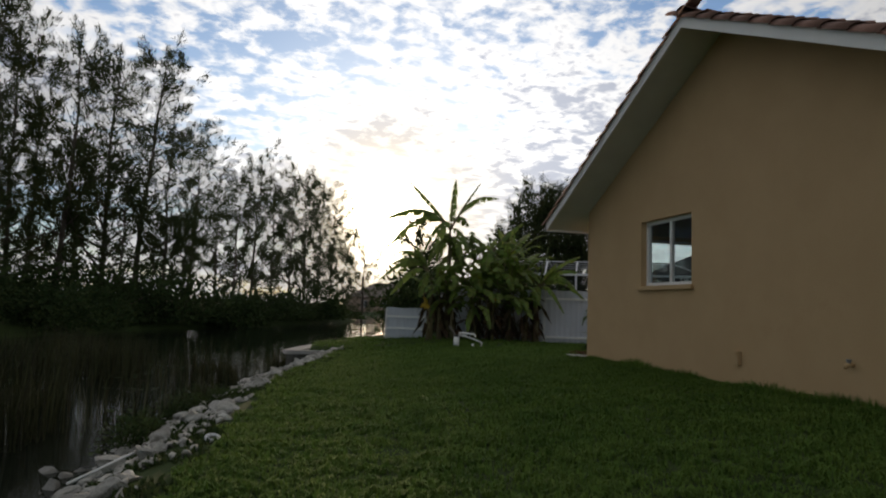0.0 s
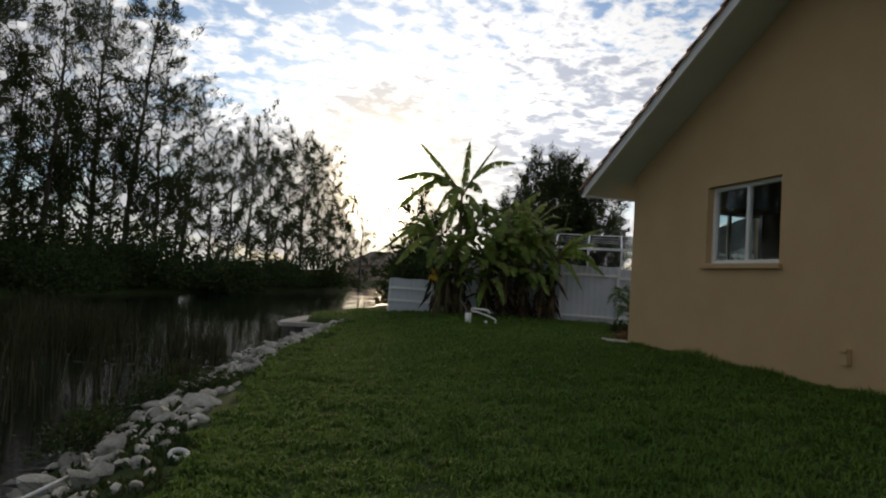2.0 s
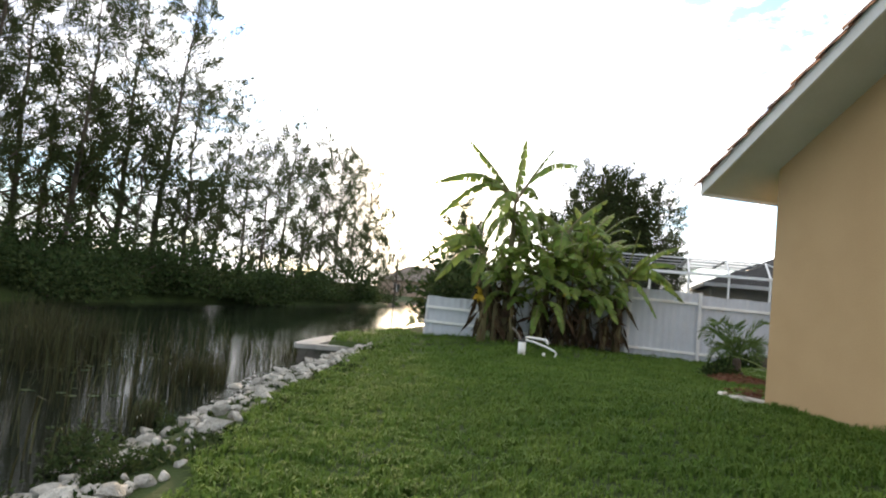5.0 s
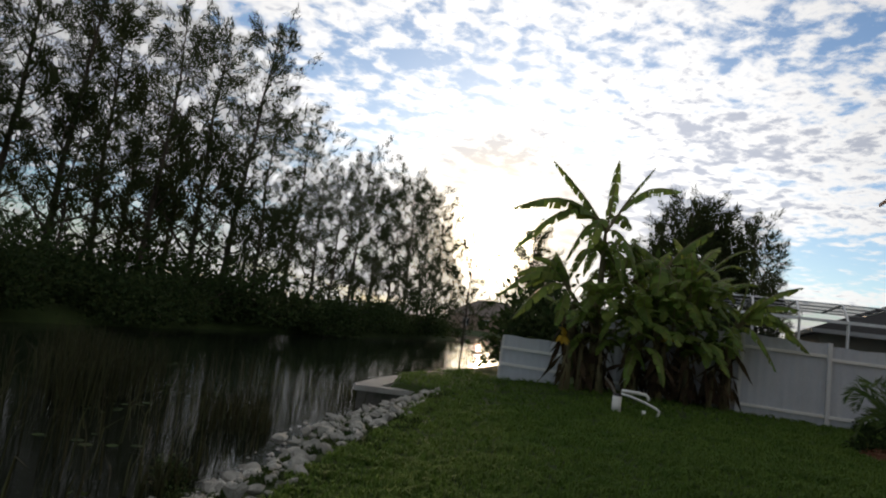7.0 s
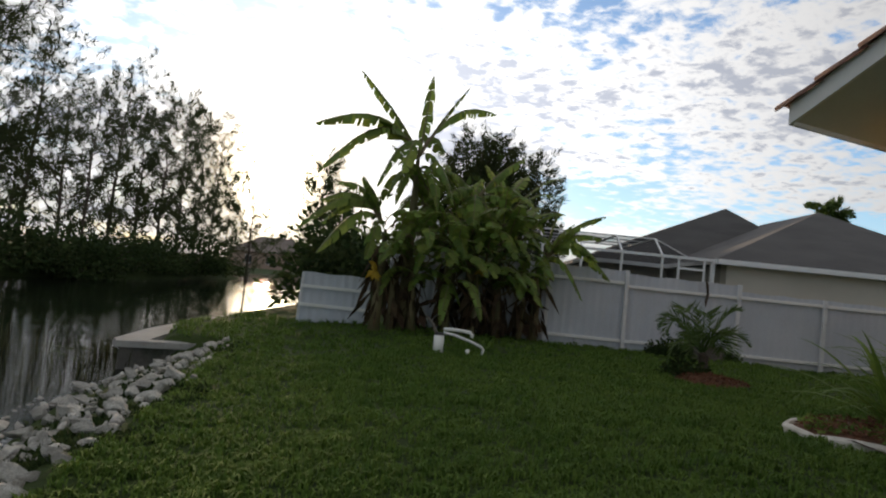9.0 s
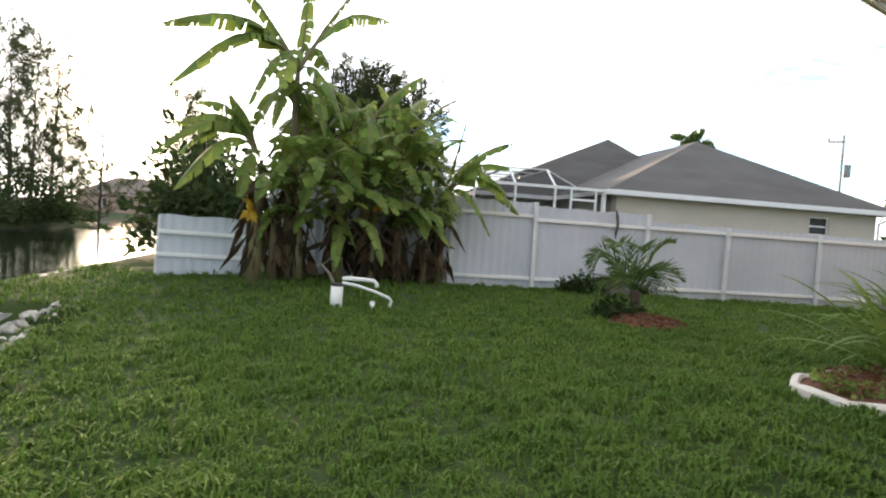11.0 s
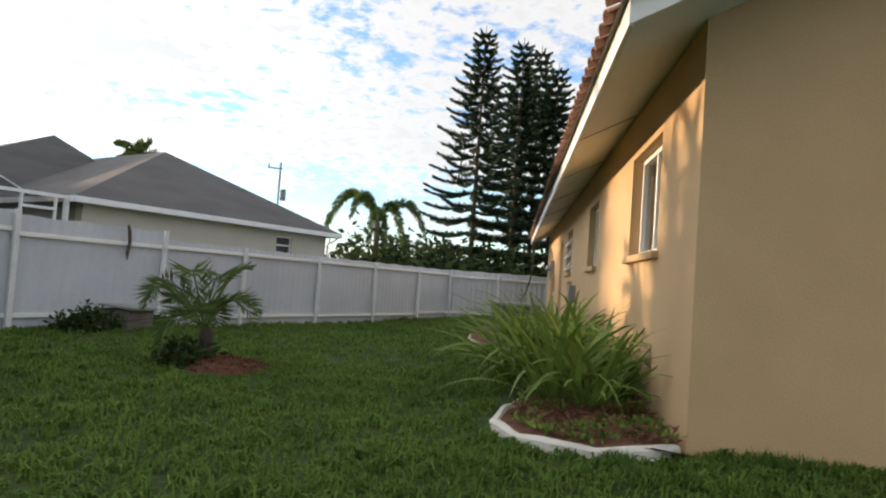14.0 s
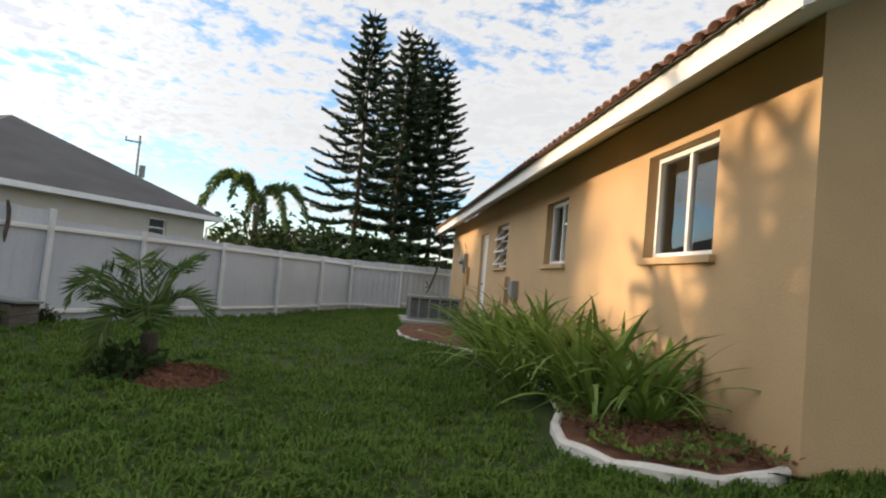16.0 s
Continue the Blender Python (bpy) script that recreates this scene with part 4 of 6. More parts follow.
bank_kinds = [tagged(bushy("shrub", 3 + i, 3.2, 2.8, h, 4600, 0.26), "dense dark shrub under the pines at the water", "shrub", "lakeside shrubs") for i, h in enumerate((2.6, 2.2, 3.1))]
used = set()
ridx = random.Random(5)
k = 0
for y in list(np.arange(20, 47, 3.2)) + list(np.arange(48, 78, 3.6)):
    for row in ((0, 1) if y < 47 else (0,)):
        ob = bank_kinds[k % 3] if k % 3 not in used else copy_thing(bank_kinds[k % 3], Matrix())
        used.add(k % 3)
        x = float(far_side(y)) - 0.6 - row * 5.5 + ridx.uniform(-0.8, 0.8)
        plant(ob, x, y + row * 1.5, k * 53, ridx.uniform(0.85, 1.15) * (1.12 if row else (0.95 if y < 47 else ridx.uniform(0.75, 1.25) * (1.0 if y < 68 else 0.6))))
        k += 1

# trees beyond the fence and behind the far house
for i, (az, d, s) in enumerate([(12.5, 42, 0.80), (14.2, 44, 0.66), (23.6, 41, 0.92), (25.2, 40, 1.02), (26.6, 42, 1.04), (27.8, 41, 1.0), (29.2, 43, 0.93), (30.9, 42, 0.96), (21.9, 42, 0.74), (32.2, 44, 0.66)]):
    if i == 0:
        cedar = casuarina("cedar_tree", 91, 10.0, 1.3, 0.11, 0.03)
        tagged(cedar, "dense dark columnar cedar behind the houses", "tree", "cedars beyond the fence")
        ob = cedar
    else:
        ob = copy_thing(cedar, Matrix())
    x, y = polar(az, d, (0.5, 8.7))
    plant(ob, x, y, i * 71, s, z=-0.6)
dark = tagged(bushy("shrub", 71, 2.6, 2.6, 3.4, 5200, 0.30), "dark leafy shrub behind the low fence end", "shrub")
plant(dark, 6.6, 30.5, 0, 0.95)
ob = copy_thing(dark, Matrix())
plant(ob, 10.5, 29.5, 80, 0.9)
tall = tagged(bushy("shrub", 75, 1.25, 0.9, 3.4, 3600, 0.24), "tall dark broad-leaved shrub rising behind the banana clump", "shrub")
plant(tall, 8.2, 24.3, 0, 0.98)
wood = tagged(bushy("far_woods", 73, 26, 3, 9.0, 9000, 0.9), "far belt of trees behind the rose house", "trees", kind="stuff")
plant(wood, 44, 178, 0, z=-0.5)

# far rose house across the water
rose = thing("far_house", "rose stucco house with a brown hip roof across the lake", "house")
hx, hy, hz = 21.5, 140.0, -0.5
bm = bmesh.new()
box(bm, (hx - 9, hy - 5, hz - 0.5), (hx + 8, hy + 5, hz + 3.0))
part("wall", bm, "pink", rose)
bm = bmesh.new()
c = [bm.verts.new(p) for p in ((hx - 9.6, hy - 5.6, hz + 3), (hx + 8.6, hy - 5.6, hz + 3), (hx + 8.6, hy + 5.6, hz + 3), (hx - 9.6, hy + 5.6, hz + 3))]
ra, rb = bm.verts.new((hx - 3, hy, hz + 6.3)), bm.verts.new((hx + 3, hy, hz + 6.3))
for f in ((c[0], c[1], rb, ra), (c[1], c[2], rb), (c[2], c[3], ra, rb), (c[3], c[0], ra), (c[3], c[2], c[1], c[0])):
    bm.faces.new(f)
part("roof", bm, "brownroof", rose)
for x in (hx - 6.5, hx - 2.5, hx + 1.0, hx + 4.5):
    w = new("window")
    w.parent = rose
    # opaque dark sheet in place of see-through glass
    boxed("pane", (x, hy - 5.03, hz + 0.9), (x + 1.3, hy - 5.01, hz + 2.2), "grille", w)
    boxed("window_frame", (x - 0.08, hy - 5.07, hz + 0.82), (x + 1.38, hy - 5.0, hz + 0.9), "vinyl", w)
    boxed("window_frame", (x - 0.08, hy - 5.07, hz + 2.2), (x + 1.38, hy - 5.0, hz + 2.28), "vinyl", w)
    boxed("window_frame", (x + 0.61, hy - 5.06, hz + 0.9), (x + 0.69, hy - 5.035, hz + 2.2), "vinyl", w)


def norfolk(seed, H):
    """Layered whorls of upswept rope-like branches."""
    rng = np.random.default_rng(seed)
    tree = new("norfolk_pine")
    bm = bmesh.new()
    tube(bm, [(0, 0, -0.3), (0.05, 0, H * 0.5), (0, 0, H)], [0.22, 0.13, 0.02], 8)
    part("trunk", bm, "bark", tree, smooth=True)
    base, way, size, wid = [], [], [], []
    z = 0.8
    while z < H - 0.2:
        f = z / H
        reach = (0.26 * H) * (1 - f) ** 0.85 * rng.uniform(0.8, 1.1) + 0.25
        n = 6
        a0 = rng.uniform(0, 6)
        for k in range(n):
            a = a0 + k * 2 * math.pi / n + rng.normal() * 0.08
            out = np.array([math.cos(a), math.sin(a), 0])
            side = np.array([-math.sin(a), math.cos(a), 0])
            m = int(reach * 20) + 8
            s = np.linspace(0.06, 1, m)
            sag = -0.10 * reach * np.sin(s * math.pi) + (-0.08 + 0.30 * f) * reach * s ** 2.4
            p = np.array([0, 0, z]) + out * (reach * s)[:, None] + np.array([0, 0, 1]) * sag[:, None]
            tw = (0.46 * np.sin(np.clip(s * 1.15, 0, 1) * math.pi) ** 0.6 + 0.08) * min(1, reach / 1.6)
            for sg in (-1, 1):
                base.append(p)
                way.append(unit(out * 0.75 + side * sg * 0.7 + np.array([0, 0, 0.28]) + rng.normal(size=(m, 3)) * 0.22))
                size.append(tw * rng.uniform(0.6, 1.4, m))
                wid.append(np.full(m, 0.085))
            for up in (0.25, -0.2):
                base.append(p)
                way.append(unit(np.tile(out, (m, 1)) + np.array([0, 0, up]) + rng.normal(size=(m, 3)) * 0.15))
                size.append(np.full(m, 0.30))
                wid.append(np.full(m, 0.13))
        z += (0.44 + 0.52 * (1 - f)) * H / 17
    base, way, size, wid = np.concatenate(base), np.concatenate(way), np.concatenate(size), np.concatenate(wid)
    v, f = leaves(base, way, size, wid, rng)
    sheet("crown", v, f, "norfolk", tree)
    return tagged(tree, "tall dark norfolk pine with layered upswept branches", "tree", "norfolk pines")


n1 = norfolk(5, 19.0)
for ob, az, d, s in ((n1, 88.0, 43.5, 1.04), (None, 91.5, 46, 1.05), (None, 93.1, 48.5, 1.07), (None, 94.8, 47, 0.97)):
    ob = ob or copy_thing(n1, Matrix())
    x, y = polar(az, d, (2.16, 15.4))
    plant(ob, x, y, az * 31, s, z=-0.4)


def frond(rng, reach, droop, rise, leaflet, count, width=0.03, hang=0.5, fluff=False):
    """One feather palm frond from the origin along +x: points of its rib, and its leaflets."""
    s = np.linspace(0, 1, 9)
    rib = np.stack([reach * (s - 0.10 * s ** 3), np.zeros(9), rise * reach * s - droop * reach * s ** 2.2], -1)
    t = np.repeat(np.linspace(0.14, 1.0, count), 2)
    p = np.stack([np.interp(t, s, rib[:, k]) for k in range(3)], -1)
    tang = unit(np.stack([np.gradient(rib[:, k]) for k in range(3)], -1))
    tg = np.stack([np.interp(t, s, tang[:, k]) for k in range(3)], -1)
    sg = np.tile([-1.0, 1.0], count)
    roll = rng.uniform(0, 2 * math.pi, len(t)) if fluff else np.where(sg > 0, 0.0, math.pi)
    d = unit(tg * 0.75 + np.stack([-np.sin(roll) * tg[:, 2], np.cos(roll), np.sin(roll) * tg[:, 0]], -1) * 0.85 + np.array([0, 0, -hang]) * rng.uniform(0.4, 1.2, (len(t), 1)) + rng.normal(size=(len(t), 3)) * 0.07)
    ln = leaflet * (np.sin(np.clip(t * 0.95 + 0.08, 0, 1) * math.pi) ** 0.5 * 0.85 + 0.15) * rng.uniform(0.85, 1.1, len(t))
    return rib, p, d, ln, np.full(len(t), width)


def turned(p, a):
    c, s = math.cos(a), math.sin(a)
    return p @ np.array([[c, s, 0], [-s, c, 0], [0, 0, 1]])


def feather_palm(name, seed, trunk_h, fronds, reach, leaflet, count, width, trunk_r, spread=(0.25, 1.05), droop=(0.5, 0.9), hang=0.5, fluff=False):
    rng = np.random.default_rng(seed)
    ob = new(name)
    bm = bmesh.new()
    ring = [(0, 0, -0.2)] + [(0.02 * math.sin(i), 0.02 * math.cos(i * 1.7), trunk_h * (i + 1) / 8) for i in range(8)]
    tube(bm, ring, [trunk_r * (1.15 if i % 2 else 0.95) for i in range(9)], 10)
    part("trunk", bm, "bark", ob, smooth=True)
    for i in range(fronds):
        a = i * 2.4 + rng.uniform(-0.25, 0.25)
        rise = rng.uniform(*spread)
        rib, p, d, ln, wd = frond(rng, reach * rng.uniform(0.8, 1.12), rng.uniform(*droop), rise, leaflet, count, width, hang, fluff)
        off = np.array([0, 0, trunk_h])
        bm = bmesh.new()
        tube(bm, [tuple(q + off) for q in turned(rib, a)], np.linspace(0.022, 0.005, 9) * (reach / 1.5) ** 0.5, 5)
        v, f = leaves(turned(p, a) + off, turned(d, a), ln, wd, rng)
        fr = part("frond_rib", bm, "palm", ob)
        sheet("blade", v, f, "palm", fr)
    return ob


queen = tagged(feather_palm("palm_tree", 6, 4.3, 7, 3.0, 0.42, 190, 0.075, 0.14, (1.0, 1.7), (1.5, 2.1), 0.1, True), "feather palm with a few bushy arching fronds", "palm")
x, y = polar(79.5, 38, (2.16, 15.4))
plant(queen, x, y, 20, 1.25, z=-1.0)
ob = tagged(feather_palm("palm_tree", 16, 11.0, 18, 2.3, 0.7, 60, 0.12, 0.17, (0.5, 1.9), (0.8, 1.3), 0.3, True), "feather palm rising behind the neighbouring roof", "palm")
x, y = polar(55.8, 70, (1.07, 11.46))
plant(ob, x, y, 75, 1.0, z=-0.4)
ob = copy_thing(queen, Matrix())
plant(ob, 29.5, 8.6, 140, 1.0, z=-0.4)
tagged(ob, "feather palm showing over the house eave")
low = tagged(bushy("shrub", 83, 3.4, 1.6, 1.9, 2600, 0.26, "shrub"), "low dark hedge below the palms", "shrub", "far hedges")
for i, az in enumerate((80, 84, 88, 92)):
    ob = low if i == 0 else copy_thing(low, Matrix())
    x, y = polar(az, 36 + 2 * i, (2.16, 15.4))
    plant(ob, x, y, 100 - az + i * 9, 1.95, z=-0.4)

# utility pole with a transformer
pole = thing("utility_pole", "grey wooden utility pole with a transformer", "utility pole")
px, py = polar(69.8, 58, (2.16, 15.4))
bm = bmesh.new()
tube(bm, [(px, py, -0.5), (px, py, 10.7)], [0.12, 0.085], 8)
part("mast", bm, "concrete", pole)
bm = bmesh.new()
tube(bm, [(px + 0.35, py - 0.3, 7.3), (px + 0.35, py - 0.3, 8.3)], 0.26, 12)
part("transformer", bm, "grey", pole, "grey transformer can")
bm = bmesh.new()
tube(bm, [(px - 0.42, py + 1.0, 10.15), (px + 0.06, py - 0.15, 10.15)], 0.06, 6)
part("crossarm", bm, "wood", pole)
bm = bmesh.new()
tube(bm, [(px - 0.40, py + 0.95, 10.18), (px - 0.40, py + 0.95, 10.5)], 0.06, 6)
part("insulator", bm, "grey", pole)

# ---- rocks, reeds and shore plants ----
def rock_mesh(seed):
    rng = random.Random(seed)
    bm = bmesh.new()
    bmesh.ops.create_icosphere(bm, subdivisions=2, radius=0.5)
    off = Vector((rng.uniform(0, 50), rng.uniform(0, 50), rng.uniform(0, 50)))
    cuts = [(Vector((rng.uniform(-1, 1), rng.uniform(-1, 1), rng.uniform(-0.6, 1))).normalized(), rng.uniform(0.17, 0.33)) for _ in range(13)]
    for v in bm.verts:
        v.co *= 1 + 0.30 * noise.noise(v.co * 1.9 + off) + 0.10 * noise.noise(v.co * 5 + off)
        for n, d in cuts:
            over = v.co.dot(n) - d
            if over > 0:
                v.co -= n * over
        v.co.z *= 0.72
    bmesh.ops.recalc_face_normals(bm, faces=bm.faces)
    me = bpy.data.meshes.new("rock")
    bm.to_mesh(me)
    bm.free()
    me.materials.append(M["rock"])
    return me


rocks = [rock_mesh(100 + i) for i in range(10)]
rng = random.Random(21)
made, tries = [], 0
while len(made) < 295 and tries < 20000:
    tries += 1
    y = rng.uniform(3.2, 21.6)
    a, b = float(shore(y)), float(lawn_edge(y))
    if y < 10:
        a, b = b - 2.0, b + 0.05
    u = rng.random() ** 0.85
    x = a - 0.15 + (b - a + 0.12) * u
    if y > 20.2 and (x > 1.75 or x < 0.6 + (y - 20.2) * 0.35):
        continue
    big = rng.choice((0.15, 0.18, 0.21, 0.25, 0.30, 0.36)) * (1.1 if y < 11 else 0.92)
    if y < 9 and rng.random() < 0.35:
        continue
    if 10.2 < y < 11.6 and x > float(lawn_edge(y)) - 0.6:
        continue
    if (x + 0.67) ** 2 + (y - 7.86) ** 2 < 0.09:
        continue
    if any((x - p) ** 2 + (y - q) ** 2 < (0.33 * (big + r)) ** 2 for p, q, r in made):
        continue
    made.append((x, y, big))
    ob = tagged(new("rock", rocks[rng.randrange(10)]), "pale weathered limestone rock on the lake bank", "rock", "bank rocks")
    ob.matrix_basis = pose(x, y, float(height(x, y)) + big * 0.16, rng.uniform(-20, 20), rng.uniform(-20, 20), rng.uniform(0, 360)) @ Matrix.Diagonal((big * rng.uniform(1.0, 1.5), big * rng.uniform(0.9, 1.15), big * rng.uniform(0.8, 1.15), 1))

# smaller rubble between the rocks, joined
rv, rf, base_n, tries = [], [], 0, 0
shapes = [(np.array([v.co[:] for v in me.vertices]), np.array([p.vertices[:] for p in me.polygons])) for me in rocks]
while len(rv) < 700 and tries < 9000:
    tries += 1
    y = rng.uniform(3.0, 21.4)
    a, b = float(shore(y)), float(lawn_edge(y))
    x = a - 0.2 + (b - a + 0.25) * rng.random()
    if y > 20.2 and (x > 1.8 or x < 0.6 + (y - 20.2) * 0.35):
        continue
    if any((x - p) ** 2 + (y - q) ** 2 < (0.30 * r) ** 2 for p, q, r in made):
        continue
    size = rng.uniform(0.07, 0.16)
    sv, sf = shapes[rng.randrange(10)]
    m = np.array(pose(x, y, float(height(x, y)) + size * 0.2, rng.uniform(-40, 40), rng.uniform(-40, 40), rng.uniform(0, 360)).to_3x3())
    rv.append(sv @ m.T * size * rng.uniform(0.9, 1.4) + np.array([x, y, float(height(x, y)) + size * 0.2]))
    rf.append(sf + base_n)
    base_n += len(sv)
tagged(sheet("rubble", np.concatenate(rv), np.concatenate(rf), "rock"), "small pale broken stones between the rocks", "rubble", kind="stuff")

# loose white ring and a pipe between the rocks
bm = bmesh.new()
n, k = 24, 8
rg = [[bm.verts.new(((0.062 + 0.018 * math.cos(2 * math.pi * j / k)) * math.cos(2 * math.pi * i / n), (0.062 + 0.018 * math.cos(2 * math.pi * j / k)) * math.sin(2 * math.pi * i / n), 0.022 * math.sin(2 * math.pi * j / k))) for j in range(k)] for i in range(n)]
for i in range(n):
    for j in range(k):
        bm.faces.new((rg[i][j], rg[(i + 1) % n][j], rg[(i + 1) % n][(j + 1) % k], rg[i][(j + 1) % k]))
ring = tagged(part("pipe_ring", bm, "post", smooth=True), "white plastic ring lying on the bank soil", "ring")
ring.matrix_basis = pose(-0.67, 7.86, float(height(-0.67, 7.86)) + 0.03, 14, 8, 0)
bm = bmesh.new()
tube(bm, [(-1.75, 7.15, float(height(-1.75, 7.15)) + 0.22), (-1.25, 7.6, float(height(-1.25, 7.6)) + 0.12)], 0.013, 10)
tagged(part("loose_pipe", bm, "pvc", smooth=True), "thin white plastic pipe lying between rocks", "pipe")

# small shrubs and weeds among the rocks
rngn = np.random.default_rng(31)
weed = tagged(bushy("shrub", 91, 0.36, 0.36, 0.42, 1500, 0.05, "shrub"), "small leafy green shrub among the bank rocks", "shrub", "bank shrubs")
for i, (x, y, s) in enumerate(((-1.75, 9.6, 1.15), (-1.6, 12.4, 1.1), (-1.9, 11.1, 0.8), (-0.9, 10.8, 0.6), (-1.1, 13.6, 0.6), (-1.6, 15.0, 0.8))):
    plant(weed if i == 0 else copy_thing(weed, Matrix()), x, y, i * 40, s)
k = 34000
y = rngn.uniform(2.5, 21, k)
x = lawn_edge(y) + rngn.normal(size=k) * 0.5 - 0.3
clump = np.array([noise.noise(Vector((a * 1.3, b * 1.3, 4.0))) for a, b in zip(x, y)])
keep = (clump > -0.04) & (x > shore(y)) & (x < lawn_edge(y) + 0.34)
x, y = x[keep], y[keep]
p = np.stack([x, y, height(x, y)], -1)
sz = rngn.uniform(0.03, 0.085, len(x))
v, f = leaves(p, unit(rngn.normal(size=(len(x), 3)) * 0.7 + np.array([0, 0, 0.8])), sz, sz * 0.45, rngn)
tagged(sheet("ground_weeds", v, f, "shrub"), "low creeping weeds between the rocks", "weeds", kind="stuff")

# reeds in the shallow water
k = 34000
y = rngn.uniform(3, 24, k)
x = shore(y) - 0.15 - rngn.random(k) ** 1.25 * 7.5
patch = np.array([noise.noise(Vector((a * 0.55, b * 0.35, 9.0))) for a, b in zip(x, y)])
keep = ((patch > -0.12 + 0.36 * smooth((y - 11) / 6)) & (rngn.random(k) < 0.55) | (rngn.random(k) < 0.05)) & (x > far_side(y) + 2) & ((shore(y) - x > 1.1) | (y > 11.5))
x, y = x[keep], y[keep]
hgt = rngn.uniform(0.7, 1.0, len(x)) * np.interp(shore(y) - x, (0.1, 0.7, 1.8, 3.0, 7.0), (0.5, 0.95, 1.35, 1.8, 2.1)) * (1 - 0.35 * smooth((y - 13) / 8))
lean = rngn.normal(size=(len(x), 2)) * 0.13
ang_r = rngn.uniform(0, math.pi, len(x))
wv = np.stack([np.cos(ang_r), np.sin(ang_r), 0 * ang_r], -1) * 0.009
p0 = np.stack([x, y, np.full(len(x), WATER - 0.1)], -1)
p1 = p0 + np.stack([lean[:, 0] * hgt * 0.35, lean[:, 1] * hgt * 0.35, hgt * 0.62], -1)
p2 = p0 + np.stack([lean[:, 0] * hgt * 1.3, lean[:, 1] * hgt * 1.3, hgt * (1.02 - np.abs(lean).sum(1))], -1)
v = np.stack([p0 - wv, p0 + wv, p1 + wv, p1 - wv, p2 + wv * 0.2, p2 - wv * 0.2], 1).reshape(-1, 3)
g = np.arange(len(x))[:, None] * 6
f = np.concatenate([g + np.array([[0, 1, 2, 3]]), g + np.array([[3, 2, 4, 5]])])
tagged(sheet("reeds", v, f, "reed"), "dense brown-green reeds standing in shallow water", "reeds", kind="stuff")
k = 420
y = rngn.uniform(16, 26, k)
x = shore(y) - rngn.uniform(0.8, 7, k)
a = rngn.uniform(0, 6.28, k)
r = rngn.uniform(0.04, 0.10, k)
cs = [np.stack([x + r * np.cos(a + q), y + r * np.sin(a + q), np.full(k, WATER + 0.006)], -1) for q in (0, 1.05, 2.1, 3.14, 4.2, 5.2)]
keep = np.array([noise.noise(Vector((p * 0.5, q * 0.5, 2.0))) for p, q in zip(x, y)]) > 0.12
v = np.stack(cs, 1)[keep].reshape(-1, 3)
tagged(sheet("lily_pads", v, np.arange(len(v)).reshape(-1, 6), "shrub"), "floating leaves on the dark water", "water plants", kind="stuff")

# ---- banana clump ----
clump_b = thing("banana_plant", "banana clump with torn arching green leaves and dry husks", "banana plant")


def banana_leaf(rng, rib, width, torn, limp=0.0):
    """A broad leaf along a rib that runs in +x, folded at the rib, torn into strips at the edges: verts, quads."""
    k = len(rib) - 1
    s = np.linspace(0, 1, k + 1)
    reach = float(np.linalg.norm(np.diff(rib, axis=0), axis=1).sum())
    tang = unit(np.stack([np.gradient(rib[:, i]) for i in range(3)], -1))
    shape = np.where(s < 0.16, 0.0, np.sin(np.clip((s - 0.16) / 0.84, 0, 1) ** 0.75 * math.pi) ** 0.55) * width / 2
    vs, fs = [], []
    side0 = np.array([0, 1.0, 0])
    for sg in (-1, 1):
        i = 4
        while i < k:
            n = int(rng.integers(1, 4)) if torn > 0.3 else int(rng.integers(3, 7))
            j = min(i + n, k)
            drop = limp + rng.uniform(0.1, 0.45) + torn * rng.uniform(0, 0.45)
            skew = rng.uniform(0.0, 0.22)
            trim = rng.uniform(0.75, 1.0)
            b = len(vs)
            for q in range(i, j + 1):
                pull = 0.012 * reach * ((q - i) / max(j - i, 1) - 0.5) * -torn
                for fr in (0.0, 0.5, 1.0):
                    w = shape[q] * trim * fr
                    vs.append(rib[q] + tang[q] * (skew * w + pull * fr * 2) + side0 * sg * w * math.cos(drop * fr) + np.array([0, 0, 1]) * (0.10 * w - w * math.sin(drop * fr) * 0.9))
            for q in range(j - i):
                for fr in (0, 1):
                    a = b + q * 3 + fr
                    fs.append((a, a + 1, a + 4, a + 3))
            i = j
    return np.array(vs), np.array(fs)


STEPS = np.linspace(0, 1, 23)


def hang_leaf(origin, a, rib, width, torn, rng, limp=0.0):
    """Puts a leaf with this rib at origin, turned by a, with its midrib as a part of it."""
    v, f = banana_leaf(rng, rib, width, torn, limp)
    leaf = sheet("leaf", turned(v, a) + np.array(origin), f, "banana", clump_b, smooth=True)
    bm = bmesh.new()
    reach = np.linalg.norm(rib[-1])
    tube(bm, [tuple(q + np.array(origin)) for q in turned(rib, a)[::3]], np.linspace(0.028, 0.006, len(rib[::3])) * (reach / 1.8), 6)
    part("midrib", bm, "stem", leaf)


def add_leaf(origin, az, reach, width, rise, droop, torn, rng):
    """A leaf by bearing, reach, rise and droop."""
    s = STEPS
    rib = np.stack([reach * (s - 0.12 * s ** 3), 0 * s, rise * reach * s - droop * reach * s ** 2.3], -1)
    hang_leaf(origin, radians(90 - az), rib, width, torn, rng)


